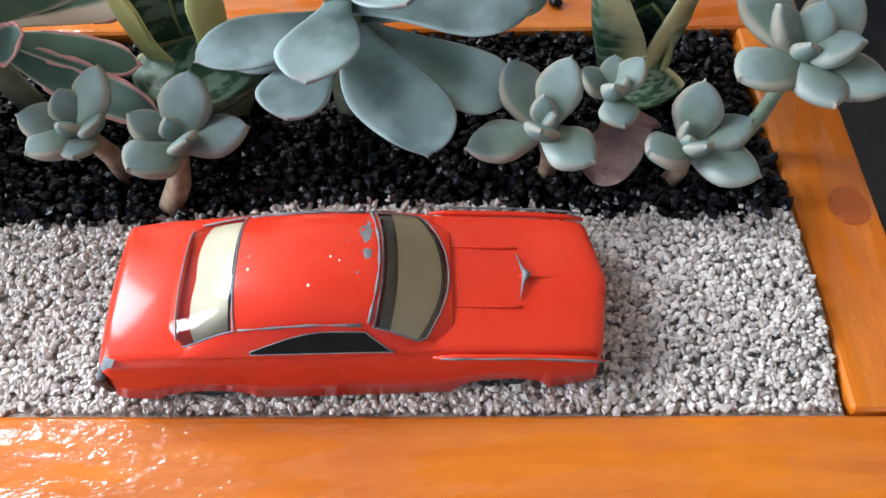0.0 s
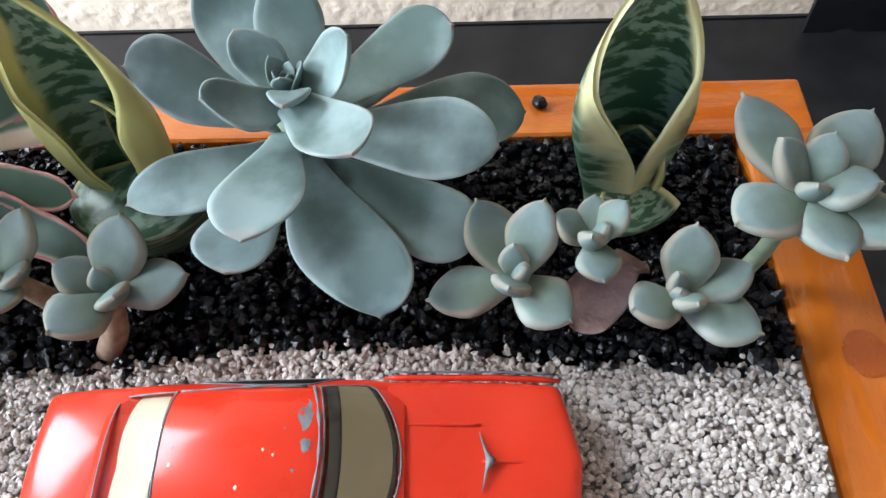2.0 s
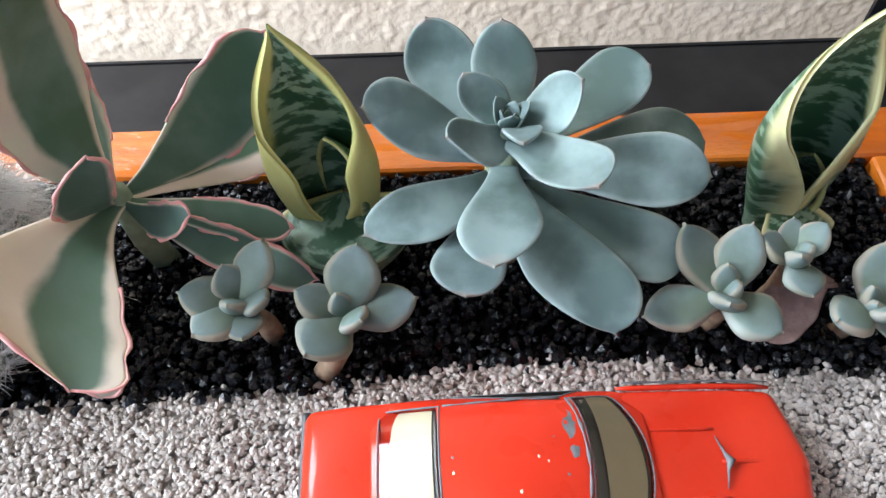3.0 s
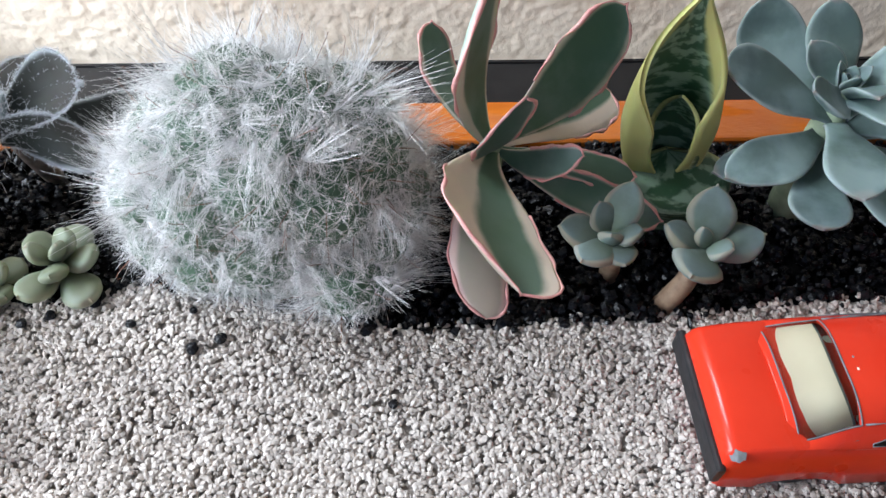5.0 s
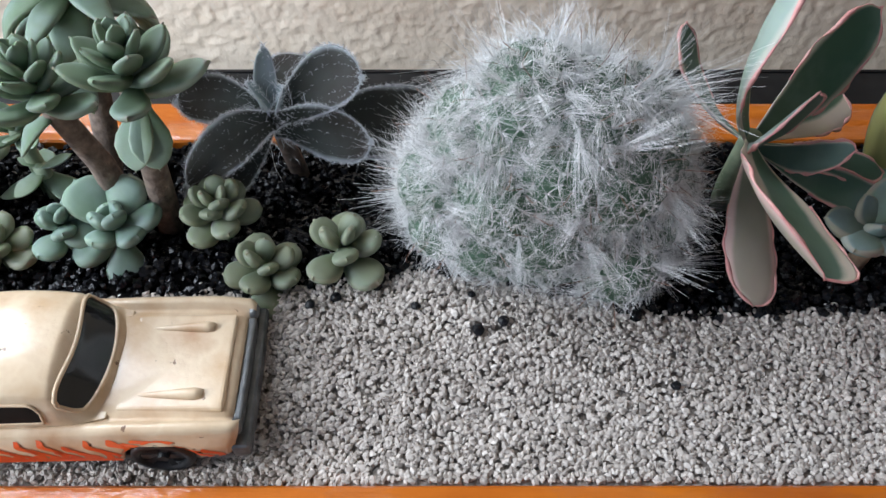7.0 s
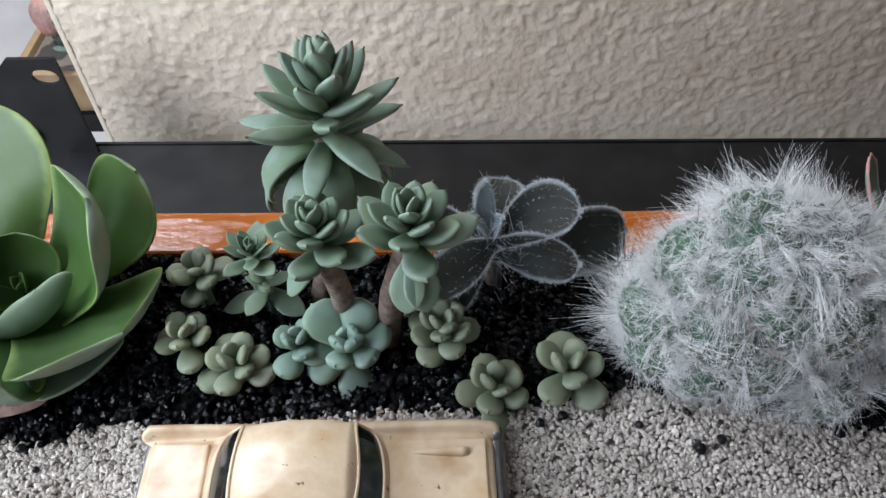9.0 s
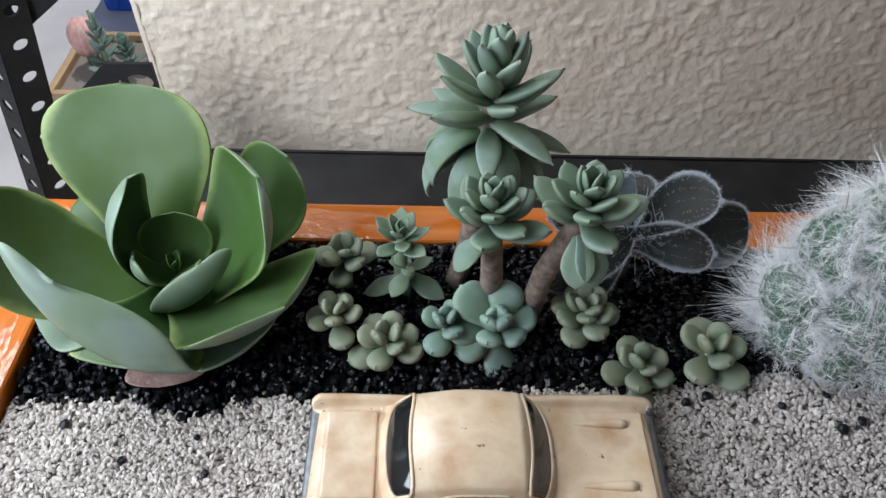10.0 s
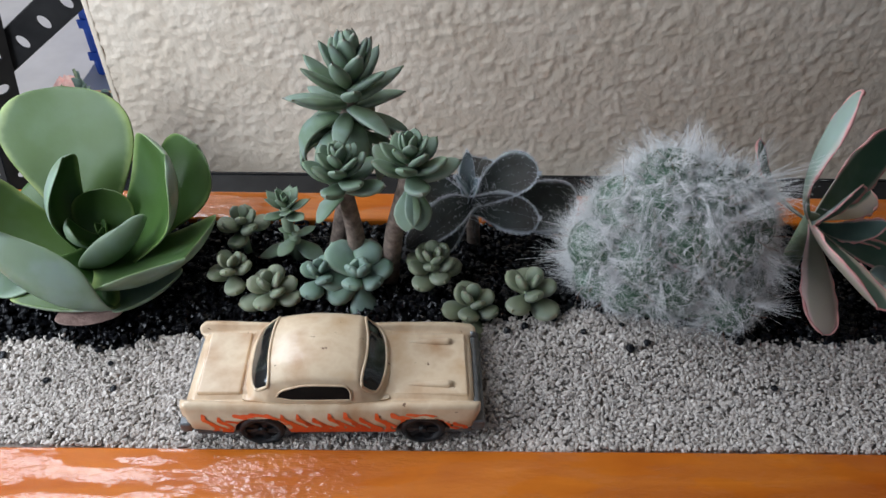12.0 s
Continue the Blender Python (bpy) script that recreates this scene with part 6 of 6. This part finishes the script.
    part("base_plate", box_bm(-0.0340, 0.0340, -0.0143, 0.0143, 0.0030, 0.0048, 0.0005), CHROME, car)
    # flame print on both flanks
    c = np.array(ctrl)

    def flank(x, z, s, lift):
        q = min(max(x, -0.0350), 0.0343)
        w, zs = float(flow(q, c[:, 0], c[:, 1])), float(flow(q, c[:, 0], c[:, 3]))
        return (x, s * (w - 0.0006 * step(zs, zs + 0.0010, z) + lift), z)

    def arch(x):
        z = float(flow(min(max(x, -0.0350), 0.0343), c[:, 0], c[:, 2])) + 0.0002
        for q, top in wheels:
            if abs(x - q) < 0.0068:
                z = max(z, 0.0046 + (top - 0.0043) * (1 - ((x - q) / 0.0068) ** 2) ** 0.5)
        return z
    for s in (1, -1):
        rng = random.Random(4)
        xs = np.linspace(-0.0300, 0.0150, 120)
        verts, faces = [], []
        for x in xs:
            fade = step(-0.0300, -0.024, x) * (1 - 0.6 * step(0.006, 0.0150, x))
            lo = arch(x)
            hi = max(lo + 0.00003, min(0.0048 + fade * (0.0017 + 0.0006 * math.sin(x * 1900)), 0.0098))
            verts += [flank(x, lo, s, 0.00005), flank(x, (lo + hi) / 2, s, 0.00005), flank(x, hi, s, 0.00005)]
        for i in range(len(xs) - 1):
            a = 3 * i
            faces += [(a, a + 3, a + 4, a + 1), (a + 1, a + 4, a + 5, a + 2)]
        mesh_object("flame_band", verts, faces, FLAME, car, label="orange flame print along the flank")
        for i in range(33):
            x0 = -0.0288 + i * 0.0019
            big = (1.0, 0.58, 0.86, 0.46, 0.94, 0.66)[i % 6] * (1 - 0.45 * step(0.012, 0.03, x0)) * (0.92 + 0.16 * rng.random())
            base = max(0.0052, arch(x0) - 0.0003)
            room = 0.0118 - base
            vs = []
            for k in np.linspace(0, 1, 15):
                # an s-shaped lick that leans back and curls up at its end
                xx = x0 + 0.0012 * math.sin(k * 4.6) - 0.0034 * k + 0.0018 * step(0.6, 1.0, k)
                zz = base + room * big * k ** 0.9
                q = 0.00098 * (1 - k) ** 0.55 * (1 - 0.4 * math.sin(k * 5.2))
                vs += [flank(xx - q, max(zz - q * 0.5, arch(xx - q)), s, 0.00009), flank(xx + q, max(zz + q * 0.5, arch(xx + q)), s, 0.00009)]
            mesh_object("flame_tongue", vs, [(2 * a, 2 * a + 1, 2 * a + 3, 2 * a + 2) for a in range(14)], FLAME, car)


# ---- what is seen past the end of the wall ----
def build_background():
    far = perforated_post("far_shelf_post", (-0.640, 0.395, -0.90), 1.1, "black perforated angle-iron post of another shelf", w=0.024, rz=55)
    far.matrix_basis = pose(-0.640, 0.395, -0.90, 0, 9, 0) @ pose(0, 0, 0, 0, 0, 55)
    brace = perforated_post("shelf_brace", (-0.58, 0.42, -0.16), 0.25, "black perforated diagonal brace of another shelf", w=0.022)
    brace.matrix_basis = Matrix(((0.6, 0, 0.8, -0.5866), (0, 1, 0, 0.42), (-0.8, 0, 0.6, -0.1512), (0, 0, 0, 1)))
    for i, (x, y, w, h) in enumerate(((-0.97, 1.95, 0.32, 0.46), (-0.42, 2.3, 0.40, 0.40))):
        crate = root("plastic_crate", (x, y, -0.90), "blue plastic crate on the concrete", "crate", "blue crates")
        part("shell", box_bm(-w / 2, w / 2, -0.2, 0.2, 0, h, 0.012), BLUE, crate)
        for j in range(4):
            part("rib", box_bm(-w / 2 - 0.004, w / 2 + 0.004, -0.206, -0.2005, 0.05 + j * h / 5, 0.075 + j * h / 5, 0.003), BLUE, crate)
        for j in range(5):
            xx = -w / 2 + (j + 0.5) * w / 5
            part("rib", box_bm(xx - 0.01, xx + 0.01, -0.2085, -0.2065, 0.02, h - 0.02, 0.0), BLUE, crate)
    # trough with plants on the other shelf
    tx, ty, tz = -0.72, 0.84, -0.505
    legs = root("far_shelf", (tx, ty, tz), "black steel shelf board behind", "shelf")
    part("board", box_bm(-0.045, 0.26, -0.06, 0.10, -0.006, 0.0, 0.001), STEEL, legs)
    part("front_lip", box_bm(-0.045, 0.26, -0.0622, -0.0604, -0.03, 0.0), STEEL, legs)
    tr = root("wooden_trough", (tx, ty, tz), "raw pine trough of other succulents", "planter")
    part("trough_front", box_bm(-0.03, 0.22, -0.055, -0.045, 0, 0.06, 0.002), CRATE, tr)
    part("trough_back", box_bm(-0.03, 0.22, 0.085, 0.095, 0, 0.06, 0.002), CRATE, tr)
    part("trough_side", box_bm(-0.04, -0.03, -0.055, 0.095, 0, 0.06, 0.002), CRATE, tr)
    part("trough_side", box_bm(0.22, 0.23, -0.055, 0.095, 0, 0.06, 0.002), CRATE, tr)
    part("trough_soil", box_bm(-0.0295, 0.2195, -0.0445, 0.0845, 0.002, 0.050), BEIGE_BED, tr)
    pc = root("pink_grafted_cactus", (-0.722, 0.868, tz + 0.048), "pink grafted cactus in the other trough", "cactus")
    bm = bmesh.new()
    bmesh.ops.create_icosphere(bm, subdivisions=4, radius=0.020)
    for v in bm.verts:
        a = math.atan2(v.co.y, v.co.x)
        v.co *= 1 + 0.12 * math.cos(a * 9)
        v.co.z = v.co.z * 1.35 + 0.045
    part("pink_head", bm, PINK, pc, smooth=True)
    v, f = sweep([(0, 0, 0), (0, 0, 0.030)], [0.008, 0.008])
    mesh_object("stock", v, f, BGLEAF, pc)
    rng = random.Random(12)
    for i in range(8):
        x, y = tx + 0.010 + 0.026 * i + rng.uniform(-0.006, 0.006), ty + rng.uniform(-0.03, 0.07)
        r = root("potted_succulent", (x, y, tz + 0.048), "pale green succulent in the other trough", "succulent", "trough succulents")
        tall = 0.11 if i == 1 else 0.05
        for j in range(14):
            k = j / 13
            add_leaf(r, (0, 0, 0.012 + tall * 0.7 * k), j * 137.5 + i * 50, BGLEAF, L=0.030 * (1 - 0.4 * k), W=0.014, T=0.006, e0=10 + 60 * k, e1=20 + 60 * k, cup=0.1, nu=10, nv=8)
        v, f = sweep([(0, 0, -0.002), (0, 0, tall)], [0.004, 0.002], 8)
        mesh_object("stem", v, f, GREEN_STEM, r)
    # lower shelf with another planter, just outside the near end
    low = root("lower_planter", (-0.60, 0.30, -0.44), "weathered wooden planter below with grey succulents", "planter")
    part("planter_front", box_bm(-0.14, 0.14, -0.10, -0.088, 0, 0.10, 0.002), CRATE, low)
    part("planter_side", box_bm(0.128, 0.14, -0.0875, 0.11, 0, 0.10, 0.002), CRATE, low)
    part("planter_side", box_bm(-0.14, -0.128, -0.0875, 0.11, 0, 0.10, 0.002), CRATE, low)
    part("planter_back", box_bm(-0.1275, 0.1275, 0.098, 0.11, 0, 0.10, 0.002), CRATE, low)
    part("planter_soil", box_bm(-0.1275, 0.1275, -0.0875, 0.0975, 0.002, 0.085), BEIGE_BED, low)
    lb = root("lower_shelf", (-0.60, 0.30, -0.442), "black steel lower shelf board", "shelf")
    part("board", box_bm(-0.16, 0.16, -0.16, 0.14, -0.006, 0.0, 0.001), STEEL, lb)
    part("front_lip", box_bm(-0.16, 0.16, -0.1622, -0.1604, -0.03, 0.0), STEEL, lb)
    for i in range(8):
        x, y = -0.72 + 0.033 * i, 0.30 + rng.uniform(-0.05, 0.06)
        r = root("potted_succulent", (x, y, -0.358), "grey-green succulent in the lower planter", "succulent", "lower succulents")
        for j in range(14):
            k = j / 13
            add_leaf(r, (0, 0, 0.008 + 0.03 * k), j * 137.5 + i * 50, BGLEAF, L=0.034 * (1 - 0.4 * k), W=0.014, T=0.005, e0=15 + 60 * k, e1=25 + 60 * k, cup=0.1, nu=10, nv=8)
        v, f = sweep([(0, 0, -0.002), (0, 0, 0.04)], [0.004, 0.002], 8)
        mesh_object("stem", v, f, GREEN_STEM, r)


build_setting()
build_shelf()
build_planter()
build_red_car()
build_cream_car()
build_paddle_plant()
build_sedums()
build_stalk_plant()
build_fuzzy_plant()
build_cactus()
build_kalanchoe()
build_snake_plants()
build_echeveria()
build_ghost_plants()
build_background()
build_gravel()
